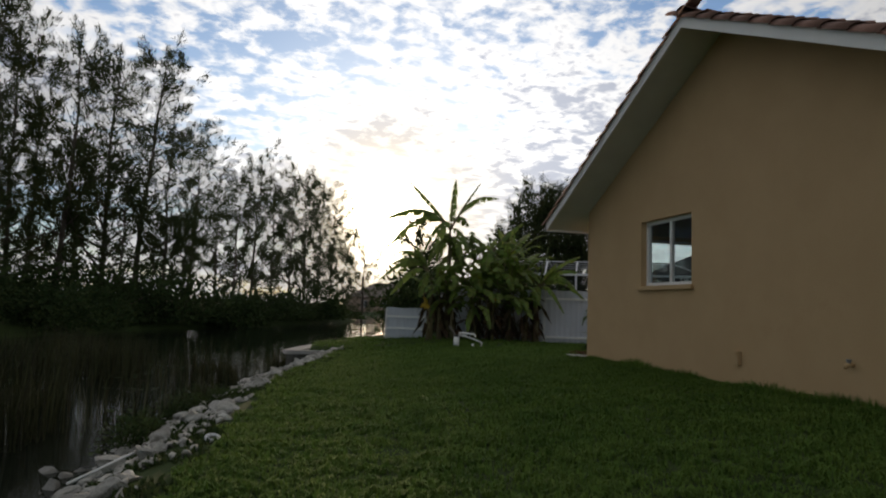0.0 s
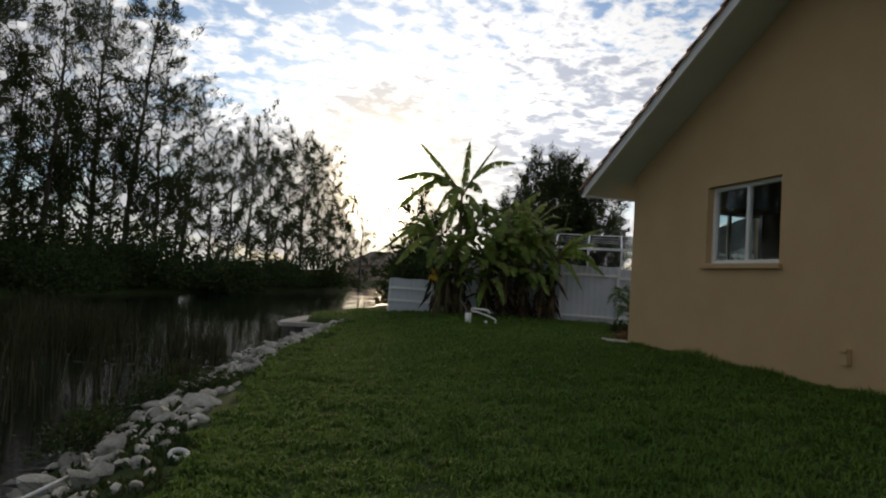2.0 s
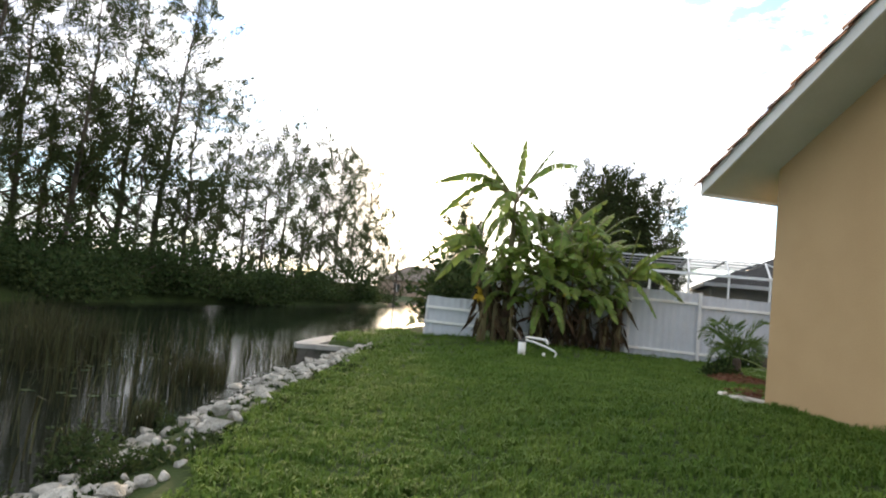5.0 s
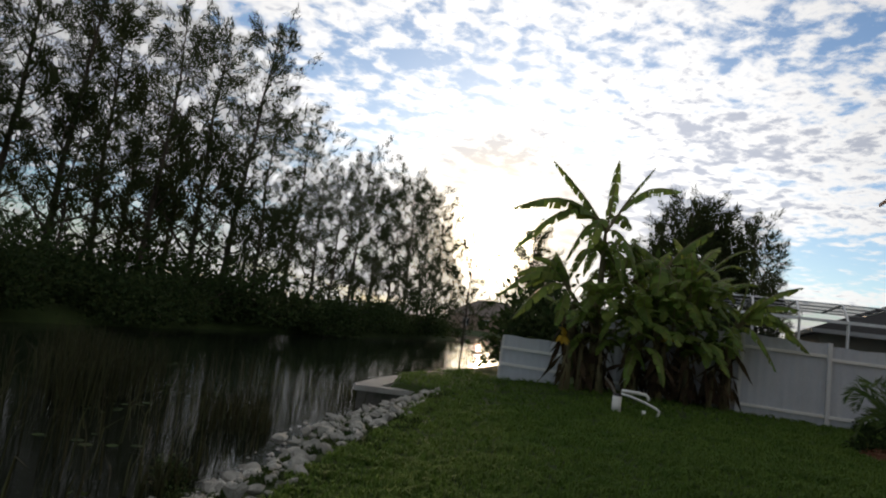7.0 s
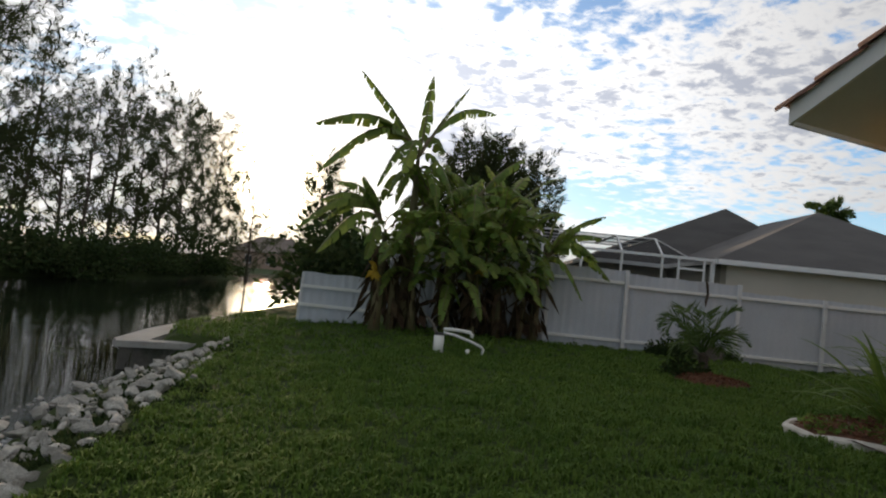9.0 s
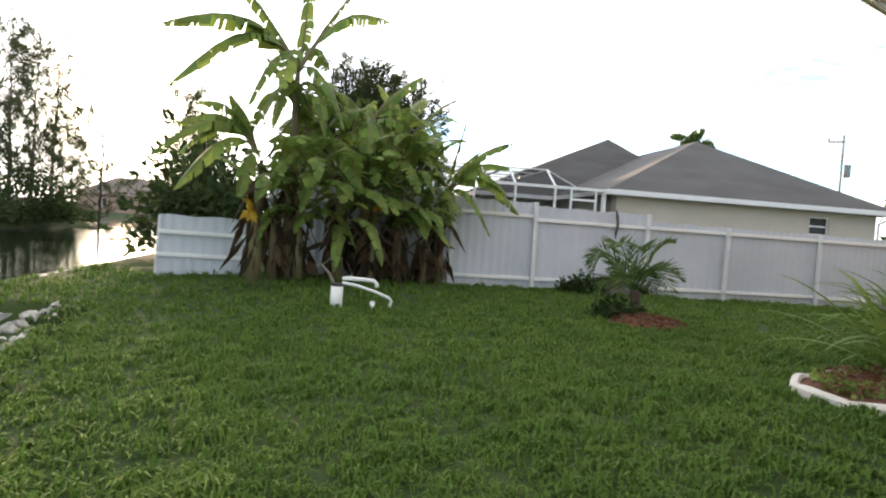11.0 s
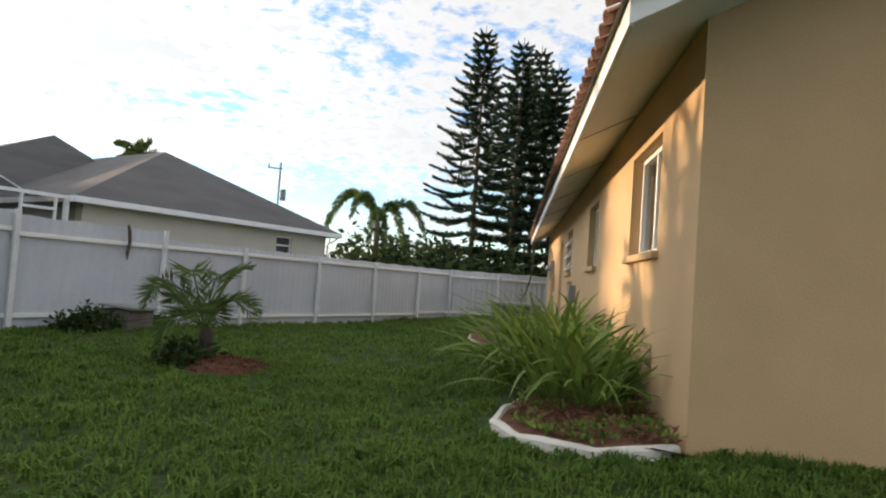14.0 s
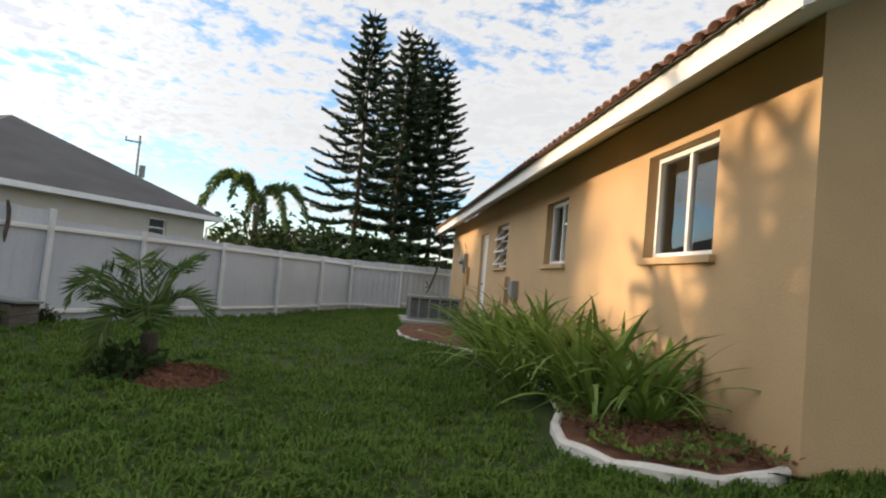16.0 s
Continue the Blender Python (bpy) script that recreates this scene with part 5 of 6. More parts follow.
def arch_leaf(origin, tip, arch, width, torn, rng):
    """A leaf from its stem to a tip, arching above the straight line between them."""
    d = np.array(tip) - np.array(origin)
    reach, s = math.hypot(d[0], d[1]), STEPS
    rib = np.stack([reach * s, 0 * s, d[2] * s + arch * np.sin(math.pi * s ** 0.85)], -1)
    hang_leaf(origin, math.atan2(d[1], d[0]), rib, width * 1.35, torn, rng, 0.45)


rngb = np.random.default_rng(12)
# stems: x, y, height, radius
stems = [(5.45, 22.65, 3.85, 0.11), (4.75, 22.45, 2.15, 0.10), (6.6, 23.0, 2.6, 0.10), (7.05, 22.8, 3.05, 0.10), (7.75, 22.75, 2.2, 0.09), (8.6, 22.35, 1.8, 0.10), (5.6, 22.45, 1.6, 0.08), (6.35, 22.35, 1.55, 0.08), (6.95, 22.25, 1.35, 0.07), (7.6, 22.3, 1.3, 0.07), (8.15, 22.25, 0.95, 0.06), (5.15, 22.6, 1.45, 0.07)]
for x, y, h, r in stems:
    bm = bmesh.new()
    g = float(height(x, y))
    dx, dy = rngb.normal(size=2) * 0.07
    tube(bm, [(x, y, g - 0.1), (x + dx * 0.3, y + dy * 0.3, g + 0.3 * h), (x + dx * 0.7, y + dy * 0.7, g + 0.7 * h), (x + dx, y + dy, g + h)], [r * 1.35, r * 1.1, r * 0.8, r * 0.4], 9)
    part("pseudostem", bm, "stem", clump_b, smooth=True)
# the large leaves that stand out: stem top, then tip, arch and width of each
for origin, list_ in {
    (5.43, 22.6, 3.62): (((3.03, 22.4, 3.86), 0.55, 0.58), ((3.12, 22.2, 2.85), 0.75, 0.62), ((4.15, 22.9, 4.35), 0.25, 0.50), ((3.95, 22.7, 5.25), 0.12, 0.46), ((5.6, 22.7, 5.5), 0.0, 0.44), ((6.6, 22.8, 5.5), 0.12, 0.22), ((7.14, 22.4, 4.85), 0.55, 0.52), ((4.34, 22.0, 2.7), 0.55, 0.32), ((5.95, 21.9, 2.9), 0.30, 0.60), ((6.3, 23.4, 3.9), 0.45, 0.5), ((4.7, 21.5, 3.0), 0.5, 0.5)),
    (4.70, 22.4, 2.0): (((3.74, 22.8, 2.81), 0.35, 0.50), ((3.34, 22.5, 2.34), 0.42, 0.52), ((2.86, 22.2, 1.70), 0.60, 0.55), ((3.24, 21.9, 1.23), 0.50, 0.50), ((4.25, 21.9, 1.22), 0.35, 0.42), ((4.3, 22.9, 3.05), 0.10, 0.40), ((5.5, 21.9, 1.9), 0.4, 0.5), ((4.1, 22.3, 2.9), 0.2, 0.4), ((3.5, 22.9, 1.9), 0.55, 0.5)),
    (7.0, 22.85, 2.85): (((8.23, 22.8, 4.10), 0.18, 0.52), ((5.95, 22.3, 2.65), 0.35, 0.60), ((7.9, 22.1, 2.45), 0.35, 0.58), ((6.5, 21.8, 2.2), 0.35, 0.60), ((8.4, 22.7, 3.0), 0.40, 0.50), ((6.2, 23.2, 3.5), 0.25, 0.50), ((7.1, 21.7, 1.9), 0.3, 0.6)),
    (8.6, 22.3, 1.55): (((10.13, 22.0, 2.90), 0.32, 0.46), ((10.0, 21.9, 2.34), 0.38, 0.50), ((10.2, 21.7, 1.34), 0.60, 0.52), ((9.37, 21.6, 0.82), 0.50, 0.46), ((9.0, 22.2, 3.3), 0.0, 0.22), ((9.85, 21.75, 1.75), 0.55, 0.48), ((8.3, 21.6, 1.0), 0.40, 0.45), ((7.8, 22.0, 2.2), 0.35, 0.45), ((9.2, 21.9, 2.6), 0.2, 0.40)),
    (6.1, 22.6, 2.35): (((5.2, 21.9, 1.9), 0.40, 0.55), ((6.3, 21.6, 1.5), 0.40, 0.58), ((7.0, 22.0, 2.0), 0.40, 0.55), ((5.4, 22.6, 3.0), 0.20, 0.45), ((6.7, 22.3, 3.1), 0.20, 0.45)),
}.items():
    for tip, arch, width in list_:
        arch_leaf(origin, tip, arch, width, 0.55, rngb)
# the crowns of the lower stems: bearing, reach, width, rise, droop
for origin, list_ in {
    (7.25, 22.6, 2.05): ((85, 1.8, 0.6, 0.7, 0.8), (60, 1.9, 0.6, 1.25, 0.6), (140, 1.5, 0.6, 0.5, 1.0), (-160, 1.5, 0.6, 0.6, 1.0), (-30, 1.4, 0.55, 1.3, 0.7), (-95, 1.3, 0.55, 0.6, 0.9), (178, 1.5, 0.6, 0.35, 1.0)),
    (7.85, 22.9, 2.1): ((70, 1.6, 0.55, 1.0, 0.7), (95, 1.8, 0.5, 0.8, 0.65), (20, 1.4, 0.5, 1.5, 0.5), (150, 1.4, 0.55, 0.5, 1.0), (-60, 1.3, 0.5, 1.0, 0.8)),
    (5.6, 22.4, 1.4): ((-120, 1.4, 0.5, 0.5, 1.0), (-160, 1.3, 0.5, 0.7, 1.0), (160, 1.3, 0.5, 0.6, 1.0), (120, 1.3, 0.5, 0.8, 0.9), (-80, 1.3, 0.5, 0.8, 0.9)),
    (6.4, 22.3, 1.35): ((-150, 1.3, 0.55, 0.6, 1.0), (170, 1.3, 0.55, 0.5, 1.0), (130, 1.3, 0.55, 0.7, 0.9), (-110, 1.2, 0.5, 0.9, 0.9), (90, 1.2, 0.5, 0.9, 0.8), (200, 1.1, 0.5, 1.2, 0.8)),
    (7.0, 22.2, 1.2): ((-170, 1.2, 0.55, 0.6, 1.0), (150, 1.3, 0.55, 0.5, 1.0), (110, 1.2, 0.5, 0.8, 0.9), (-130, 1.1, 0.5, 0.8, 0.9), (70, 1.2, 0.5, 1.0, 0.7)),
    (7.65, 22.25, 1.1): ((170, 1.2, 0.5, 0.5, 1.0), (130, 1.2, 0.5, 0.6, 1.0), (-150, 1.1, 0.5, 0.7, 0.9), (95, 1.2, 0.5, 0.8, 0.8)),
}.items():
    for az, reach, width, rise, droop in list_:
        add_leaf(origin, az, reach * 1.05, width * 0.88, rise + 0.12, droop * 0.8, 0.6, rngb)
# smaller leaves deep in the clump
for i in range(110):
    o = (rngb.uniform(4.9, 8.3), rngb.uniform(22.1, 22.6), rngb.uniform(0.7, 2.1))
    add_leaf(o, rngb.uniform(-180, 180), rngb.uniform(0.9, 1.6), rngb.uniform(0.28, 0.44), rngb.uniform(0.4, 1.5), rngb.uniform(0.6, 1.1), 0.7, rngb)
for i in range(26):
    o = (rngb.uniform(5.6, 7.9), rngb.uniform(22.3, 22.8), rngb.uniform(2.1, 2.7))
    add_leaf(o, rngb.uniform(-180, 180), rngb.uniform(0.9, 1.5), rngb.uniform(0.30, 0.44), rngb.uniform(0.7, 1.9), rngb.uniform(0.5, 1.0), 0.7, rngb)
for i in range(8):
    add_leaf((5.45, 22.62, 3.35), i * 45 + rngb.uniform(-15, 15), rngb.uniform(0.8, 1.3), rngb.uniform(0.30, 0.42), rngb.uniform(-0.1, 0.4), rngb.uniform(0.9, 1.4), 0.8, rngb)
# hanging dry leaves round the stems
k = 420
which = rngb.integers(0, len(stems), k)
st = np.array(stems)[which]
hz = rngb.uniform(0.02, 0.72, k) * np.minimum(st[:, 2], 2.4)
az = rngb.uniform(0, 6.28, k)
p = np.stack([st[:, 0] + np.cos(az) * 0.14, st[:, 1] + np.sin(az) * 0.14, hz + 0.1], -1)
d = unit(np.stack([np.cos(az) * 0.18, np.sin(az) * 0.18, -np.ones(k)], -1) + rngb.normal(size=(k, 3)) * 0.35)
ln = np.minimum(rngb.uniform(0.3, 0.9, k), np.maximum(p[:, 2] + 0.24, 0.1))
v, f = leaves(p, d, ln, rngb.uniform(0.05, 0.22, k), rngb)
tagged(sheet("husk", v, f, "husk", clump_b), "brown hanging dry leaves", kind="stuff")
for x, y, z, s in ((4.5, 22.2, 1.22, 0.30), (4.52, 22.18, 1.02, 0.26), (6.95, 22.05, 1.30, 0.20)):
    v, f = leaves(np.tile([x, y, z], (9, 1)), unit(rngb.normal(size=(9, 3)) * 0.6 + np.array([0, 0, -0.8])), np.full(9, s), np.full(9, s * 0.45), rngb)
    sheet("yellow_leaf", v, f, "yellow", clump_b, "yellowed leaf")

# ---- white irrigation well pipe ----
pump = thing("well_pipe", "white plastic well pipe with bent branches on the lawn", "pipe")
gz = float(height(4.93, 19.41))
bm = bmesh.new()
tube(bm, [(4.93, 19.45, gz - 0.1), (4.93, 19.45, gz + 0.294)], 0.085, 16)
part("well_casing", bm, "pvc", pump, smooth=True)
bm = bmesh.new()
tube(bm, [(4.93, 19.45, gz + 0.294), (4.93, 19.45, gz + 0.339)], [0.085, 0.07], 16)
part("cap", bm, "black", pump, "black rubber cap")
bm = bmesh.new()
tube(bm, [(5.0, 19.45, gz + 0.397), (5.10, 19.42, gz + 0.403), (5.28, 19.36, gz + 0.397), (5.42, 19.3, gz + 0.384), (5.46, 19.28, gz + 0.333), (5.45, 19.28, gz + 0.294)], 0.030, 10)
part("upper_pipe", bm, "pvc", pump, smooth=True)
bm = bmesh.new()
tube(bm, [(4.98, 19.4, gz + 0.346), (5.15, 19.33, gz + 0.320), (5.40, 19.22, gz + 0.243), (5.57, 19.15, gz + 0.173), (5.62, 19.13, gz + 0.128), (5.56, 19.12, gz - 0.05)], 0.022, 10)
part("lower_pipe", bm, "pvc", pump, smooth=True)
bm = bmesh.new()
tube(bm, [(5.36, 19.2, gz - 0.05), (5.36, 19.2, gz + 0.109)], 0.035, 12)
part("short_pipe", bm, "pvc", pump, smooth=True)
bm = bmesh.new()
tube(bm, [(4.90, 19.5, gz + 0.320), (4.84, 19.55, gz + 0.461), (4.72, 19.6, gz + 0.595)], [0.03, 0.025, 0.02], 8)
part("stake", bm, "wood", pump, "weathered wooden stake")

# ---- young palm, its shrub and mulch ----
def mound(name, x, y, rx, ry, h, material, label, cat, seed=1):
    n, k = 36, 10
    vs, fs = [(0, 0, h)], []
    for i in range(1, k + 1):
        r = i / k
        for j in range(n):
            a = 2 * math.pi * j / n
            wob = 1 + 0.13 * noise.noise(Vector((math.cos(a) * 1.5, math.sin(a) * 1.5, seed)))
            px_, py_ = rx * r * wob * math.cos(a), ry * r * wob * math.sin(a)
            lift = h * (1 - r * r) * (1 + 0.3 * noise.noise(Vector((px_ * 4, py_ * 4, seed)))) + 0.012 * noise.noise(Vector((px_ * 14, py_ * 14, seed)))
            vs.append((px_, py_, lift + float(height(x + px_, y + py_)) - float(height(x, y)) - 0.015 * (i == k)))
    bm = bmesh.new()
    bv = [bm.verts.new(v) for v in vs]
    for j in range(n):
        bm.faces.new((bv[0], bv[1 + j], bv[1 + (j + 1) % n]))
        for i in range(k - 1):
            a = 1 + i * n
            bm.faces.new((bv[a + j], bv[a + n + j], bv[a + n + (j + 1) % n], bv[a + (j + 1) % n]))
    ob = tagged(part(name, bm, material, smooth=True), label, cat)
    ob.matrix_basis = pose(x, y, float(height(x, y)) + 0.012)
    return ob


mound("mulch_mound", 8.72, 17.18, 0.58, 0.42, 0.10, "mulch", "low mound of red-brown mulch on the lawn", "mulch")
rngm = np.random.default_rng(61)
k = 900
aa, rr = rngm.uniform(0, 6.28, k), np.sqrt(rngm.random(k))
x, y = 8.72 + np.cos(aa) * rr * 0.66, 17.18 + np.sin(aa) * rr * 0.5
p = np.stack([x, y, height(x, y) + 0.02 + 0.10 * (1 - rr ** 2) + 0.012 * rngm.random(k)], -1)
sz = rngm.uniform(0.03, 0.10, k)
v, f = leaves(p, unit(rngm.normal(size=(k, 3)) * np.array([1, 1, 0.3])), sz, sz * 0.28, rngm)
tagged(sheet("bark_chips", v, f, "mulch"), "loose red bark chips round the young palm", "mulch", kind="stuff")
young = tagged(feather_palm("young_palm", 17, 0.60, 13, 1.0, 0.44, 36, 0.030, 0.10, (1.2, 2.7), (1.0, 2.0), -0.15), "young feather palm with arching green fronds in mulch", "palm")
plant(young, 8.90, 17.45, 0, 0.78)
young.matrix_basis = young.matrix_basis @ Matrix.Rotation(-0.24, 4, "X")
fill = tagged(bushy("shrub", 95, 0.60, 0.45, 0.42, 520, 0.17, "shrub"), "low broad-leaved shrub beside the young palm", "shrub")
plant(fill, 8.55, 17.62, 0, 0.68)

# ---- weathered grey box by the fence ----
crate = thing("planter_box", "weathered grey wooden box with a loose lid by the fence", "box")
cz = float(height(12.1, 20.75))
for i, (z0, z1) in enumerate(((0.0, 0.16), (0.17, 0.34))):
    boxed("board", (11.72, 20.35, cz + z0), (12.5, 20.38, cz + z1), "wood", crate, bevel=0.004)
    boxed("board", (11.72, 20.87, cz + z0), (12.5, 20.9, cz + z1), "wood", crate, bevel=0.004)
    boxed("board", (11.72, 20.38, cz + z0), (11.75, 20.87, cz + z1), "wood", crate, bevel=0.004)
    boxed("board", (12.47, 20.38, cz + z0), (12.5, 20.87, cz + z1), "wood", crate, bevel=0.004)
lid = boxed("lid", (-0.44, -0.32, 0), (0.44, 0.32, 0.04), "grey", crate, "grey metal lid", 0.006)
lid.matrix_basis = pose(12.1, 20.6, cz + 0.35, 4, 3, 6)
tuft_pts = [(11.35, 20.65), (11.05, 20.9), (12.75, 20.5)]
weed2 = tagged(bushy("weed_clump", 97, 0.5, 0.3, 0.42, 700, 0.11, "shrub"), "dark weeds growing against the fence foot", "weeds", "fence weeds")
for i, (x, y) in enumerate(tuft_pts):
    plant(weed2 if i == 0 else copy_thing(weed2, Matrix()), x, y, i * 77, 1.0 - 0.2 * i)
# a dry vine hanging from the fence rail
vp = on_fence(12.45)
bm = bmesh.new()
tube(bm, [(vp.x - 0.06, vp.y - 0.12, 1.62), (vp.x - 0.02, vp.y - 0.13, 1.5), (vp.x + 0.03, vp.y - 0.12, 1.3), (vp.x - 0.02, vp.y - 0.12, 1.12), (vp.x - 0.01, vp.y - 0.12, 0.98)], [0.02, 0.035, 0.03, 0.035, 0.01], 6)
tagged(part("dry_vine", bm, "bark"), "dry dark vine hanging on the white fence", "vine")

# ---- planting bed along the house ----
bed_edge = [(5.86, 12.74), (5.70, 12.95), (5.66, 13.22), (5.76, 13.52), (6.02, 13.80), (6.42, 13.96), (6.95, 13.88), (7.6, 13.62), (8.6, 13.45), (10.6, 13.45), (12.0, 13.65), (13.1, 14.1), (14.0, 14.5), (14.9, 14.7), (15.9, 14.72), (16.9, 14.55)]


def even(pts, step):
    pts = np.array(pts, float)
    seg = np.linalg.norm(np.diff(pts, axis=0), axis=1)
    s = np.concatenate([[0], np.cumsum(seg)])
    for _ in range(2):
        t = np.linspace(0, s[-1], int(s[-1] / step) + 1)
        out = np.stack([np.interp(t, s, pts[:, k]) for k in range(2)], -1)
        out[1:-1] = (out[:-2] + 2 * out[1:-1] + out[2:]) / 4
        pts, seg = out, np.linalg.norm(np.diff(out, axis=0), axis=1)
        s = np.concatenate([[0], np.cumsum(seg)])
    return pts


edge = even(bed_edge, 0.06)
bm = bmesh.new()
ids = []
for x, y in edge:
    ids.append(bm.verts.new((x, y, float(height(x, y)) + 0.05)))
back = [bm.verts.new((x, WY + 0.001, float(height(x, y)) + 0.07)) for x, y in edge]
mids = [bm.verts.new((x, (y + WY) / 2, float(height(x, y)) + 0.10 + 0.03 * noise.noise(Vector((x * 3, y * 3, 0))))) for x, y in edge]
for i in range(len(edge) - 1):
    if edge[i + 1][0] <= edge[i][0] + 1e-4:
        continue
    bm.faces.new((ids[i], mids[i], mids[i + 1], ids[i + 1]))
    bm.faces.new((mids[i], back[i], back[i + 1], mids[i + 1]))
tagged(part("bed_soil", bm, "mulch", smooth=True), "reddish mulch and soil in the house bed", "flower bed", kind="structure")
mound("bed_mound", 6.35, 13.15, 0.62, 0.62, 0.10, "mulch", "red mulch in the curved bed at the corner", "mulch", 3)
curb = thing("garden_curb", "white painted scalloped concrete bed edging", "edging")
piece = 0.62
edge_c = even(bed_edge, 0.04)
per = int(piece / 0.04)
for s in range(0, len(edge_c) - per, per):
    run_ = edge_c[s:s + per + 1]
    bm = bmesh.new()
    rows_ = []
    m = len(run_)
    for i, (x, y) in enumerate(run_):
        d = run_[min(i + 1, m - 1)] - run_[max(i - 1, 0)]
        d = d / np.linalg.norm(d)
        nrm = np.array([-d[1], d[0]])
        g = float(height(x, y))
        arch = (0.065 + 0.022 * math.sin(math.pi * i / (m - 1))) * (1.0 if x < 11 else 0.45)
        w = 0.037 + 0.004 * math.sin(x * 9 + y * 5) if 0 < i < m - 1 else 0.032
        prof = ((-w, -0.06), (-w, arch * 0.72), (-w * 0.5, arch), (w * 0.5, arch), (w, arch * 0.72), (w, -0.06))
        rows_.append([bm.verts.new((x + nrm[0] * o, y + nrm[1] * o, g + z)) for o, z in prof])
    for a, b in zip(rows_, rows_[1:]):
        for q in range(5):
            bm.faces.new((a[q], a[q + 1], b[q + 1], b[q]))
    bm.faces.new(rows_[0])
    bm.faces.new(rows_[-1][::-1])
    bmesh.ops.recalc_face_normals(bm, faces=bm.faces)
    part("edging_stone", bm, "curb", curb)


def strap_clump(seed, count, reach):
    """A clump of long arching strap leaves, each a part."""
    rng = np.random.default_rng(seed)
    plant_ = new("strap_lily")
    tagged(plant_, "clump of long arching green strap leaves in mulch", "lily plant", "bed lilies")
    kk = 8
    quads_ = np.array([q for j in range(kk) for q in ((3 * j, 3 * j + 1, 3 * j + 4, 3 * j + 3), (3 * j + 1, 3 * j + 2, 3 * j + 5, 3 * j + 4))])
    for i in range(count):
        a = rng.uniform(0, 2 * math.pi)
        L_ = reach * rng.uniform(0.65, 1.2)
        up = rng.uniform(0.2, 1.35)
        bend = rng.uniform(0.25, 2.2)
        w = rng.uniform(0.019, 0.034)
        out, side = np.array([math.cos(a), math.sin(a), 0]), np.array([-math.sin(a), math.cos(a), 0])
        p = out * rng.uniform(0, 0.13) + side * rng.normal() * 0.05
        dirn = unit(out * 0.55 + np.array([0, 0, up]))
        twist = rng.uniform(-0.5, 0.5)
        vs = []
        for j in range(kk + 1):
            s = j / kk
            ww = w * (1 - s ** 3) * (0.6 + 0.4 * min(1, s * 4)) + 0.001
            sd = side * math.cos(twist * s) + np.array([0, 0, 1]) * math.sin(twist * s)
            vs += [p - sd * ww, p + np.array([0, 0, -0.3 * ww]), p + sd * ww]
            dirn = unit(dirn + (out * 0.5 - np.array([0, 0, 1.0])) * bend * 0.30 * s)
            p = p + dirn * (L_ / kk)
            p[2] = max(p[2], 0.02)
        sheet("leaf", np.array(vs), quads_, "strap", plant_, smooth=True)
    return plant_


lily, lily2 = strap_clump(5, 30, 1.1), strap_clump(9, 28, 1.15)
seen = [0, 0]
for i, (x, y, s) in enumerate(((6.85, 13.20, 0.80), (7.2, 13.45, 1.0), (7.2, 13.02, 0.95), (7.75, 13.45, 1.05), (7.8, 13.05, 1.05), (8.3, 13.45, 1.05), (8.45, 13.0, 1.0), (8.9, 13.35, 1.1), (9.3, 13.05, 1.05), (9.6, 13.35, 1.1), (10.1, 13.1, 1.05), (10.5, 13.35, 1.05), (11.0, 13.1, 1.0), (11.5, 13.3, 0.95), (8.3, 13.8, 0.9), (9.2, 13.75, 1.0), (9.9, 13.7, 1.0), (10.7, 13.7, 1.0), (11.4, 13.7, 0.9), (12.0, 13.4, 0.9), (12.6, 13.6, 0.8))):
    src = (lily, lily2)[i % 2]
    ob = src if not seen[i % 2] else copy_thing(src, Matrix())
    seen[i % 2] = 1
    plant(ob, x, y, i * 49, s, z=float(height(x, y)) + 0.07)
rngn = np.random.default_rng(41)
k = 4200
x, y = rngn.uniform(5.75, 8.2, k), rngn.uniform(12.75, 13.95, k)
cl = np.array([noise.noise(Vector((a * 2.2, b * 2.2, 7.0))) for a, b in zip(x, y)])
inside = np.array([b < np.interp(a, *zip(*[(5.66, 13.1), (5.76, 13.45), (6.02, 13.72), (6.42, 13.88), (6.95, 13.84), (8.3, 13.7)])) - 0.05 for a, b in zip(x, y)])
keep = (cl > -0.12) & inside
x, y = x[keep], y[keep]
p = np.stack([x, y, height(x, y) + 0.10], -1)
sz = rngn.uniform(0.03, 0.075, len(x))
v, f = leaves(p, unit(rngn.normal(size=(len(x), 3)) * 0.9 + np.array([0, 0, 0.7])), sz, sz * 0.55, rngn)
tagged(sheet("bed_weeds", v, f, "strap"), "small green creeping plants on the mulch", "weeds", kind="stuff")
k = 2200
x, y = rngn.uniform(5.72, 7.6, k), rngn.uniform(12.75, 13.85, k)
p = np.stack([x, y, height(x, y) + 0.10 + 0.04 * rngn.random(k)], -1)
ok = np.array([b < np.interp(a, (5.66, 5.76, 6.02, 6.42, 6.95, 8.3), (13.1, 13.45, 13.72, 13.88, 13.84, 13.7)) - 0.06 for a, b in zip(x, y)])
p = p[ok]
d = unit(rngn.normal(size=(len(p), 3)) * np.array([1, 1, 0.25]))
sz = rngn.uniform(0.03, 0.09, len(p))
v, f = leaves(p, d, sz, sz * 0.28, rngn)
tagged(sheet("mulch_chips", v, f, "mulch"), "loose red bark chips", "mulch", kind="stuff")

# ---- air conditioner on its pad ----
pad = tagged(boxed("concrete_pad", (17.6, 12.95, -0.25), (19.7, 14.55, -0.02), "concrete", bevel=0.015), "grey concrete pad beside the house", "concrete pad")
slab = tagged(boxed("paving_slab", (15.4, 13.5, -0.22), (16.9, 14.3, -0.08), "concrete", bevel=0.012), "grey stepping slab in the bed", "paving slab")
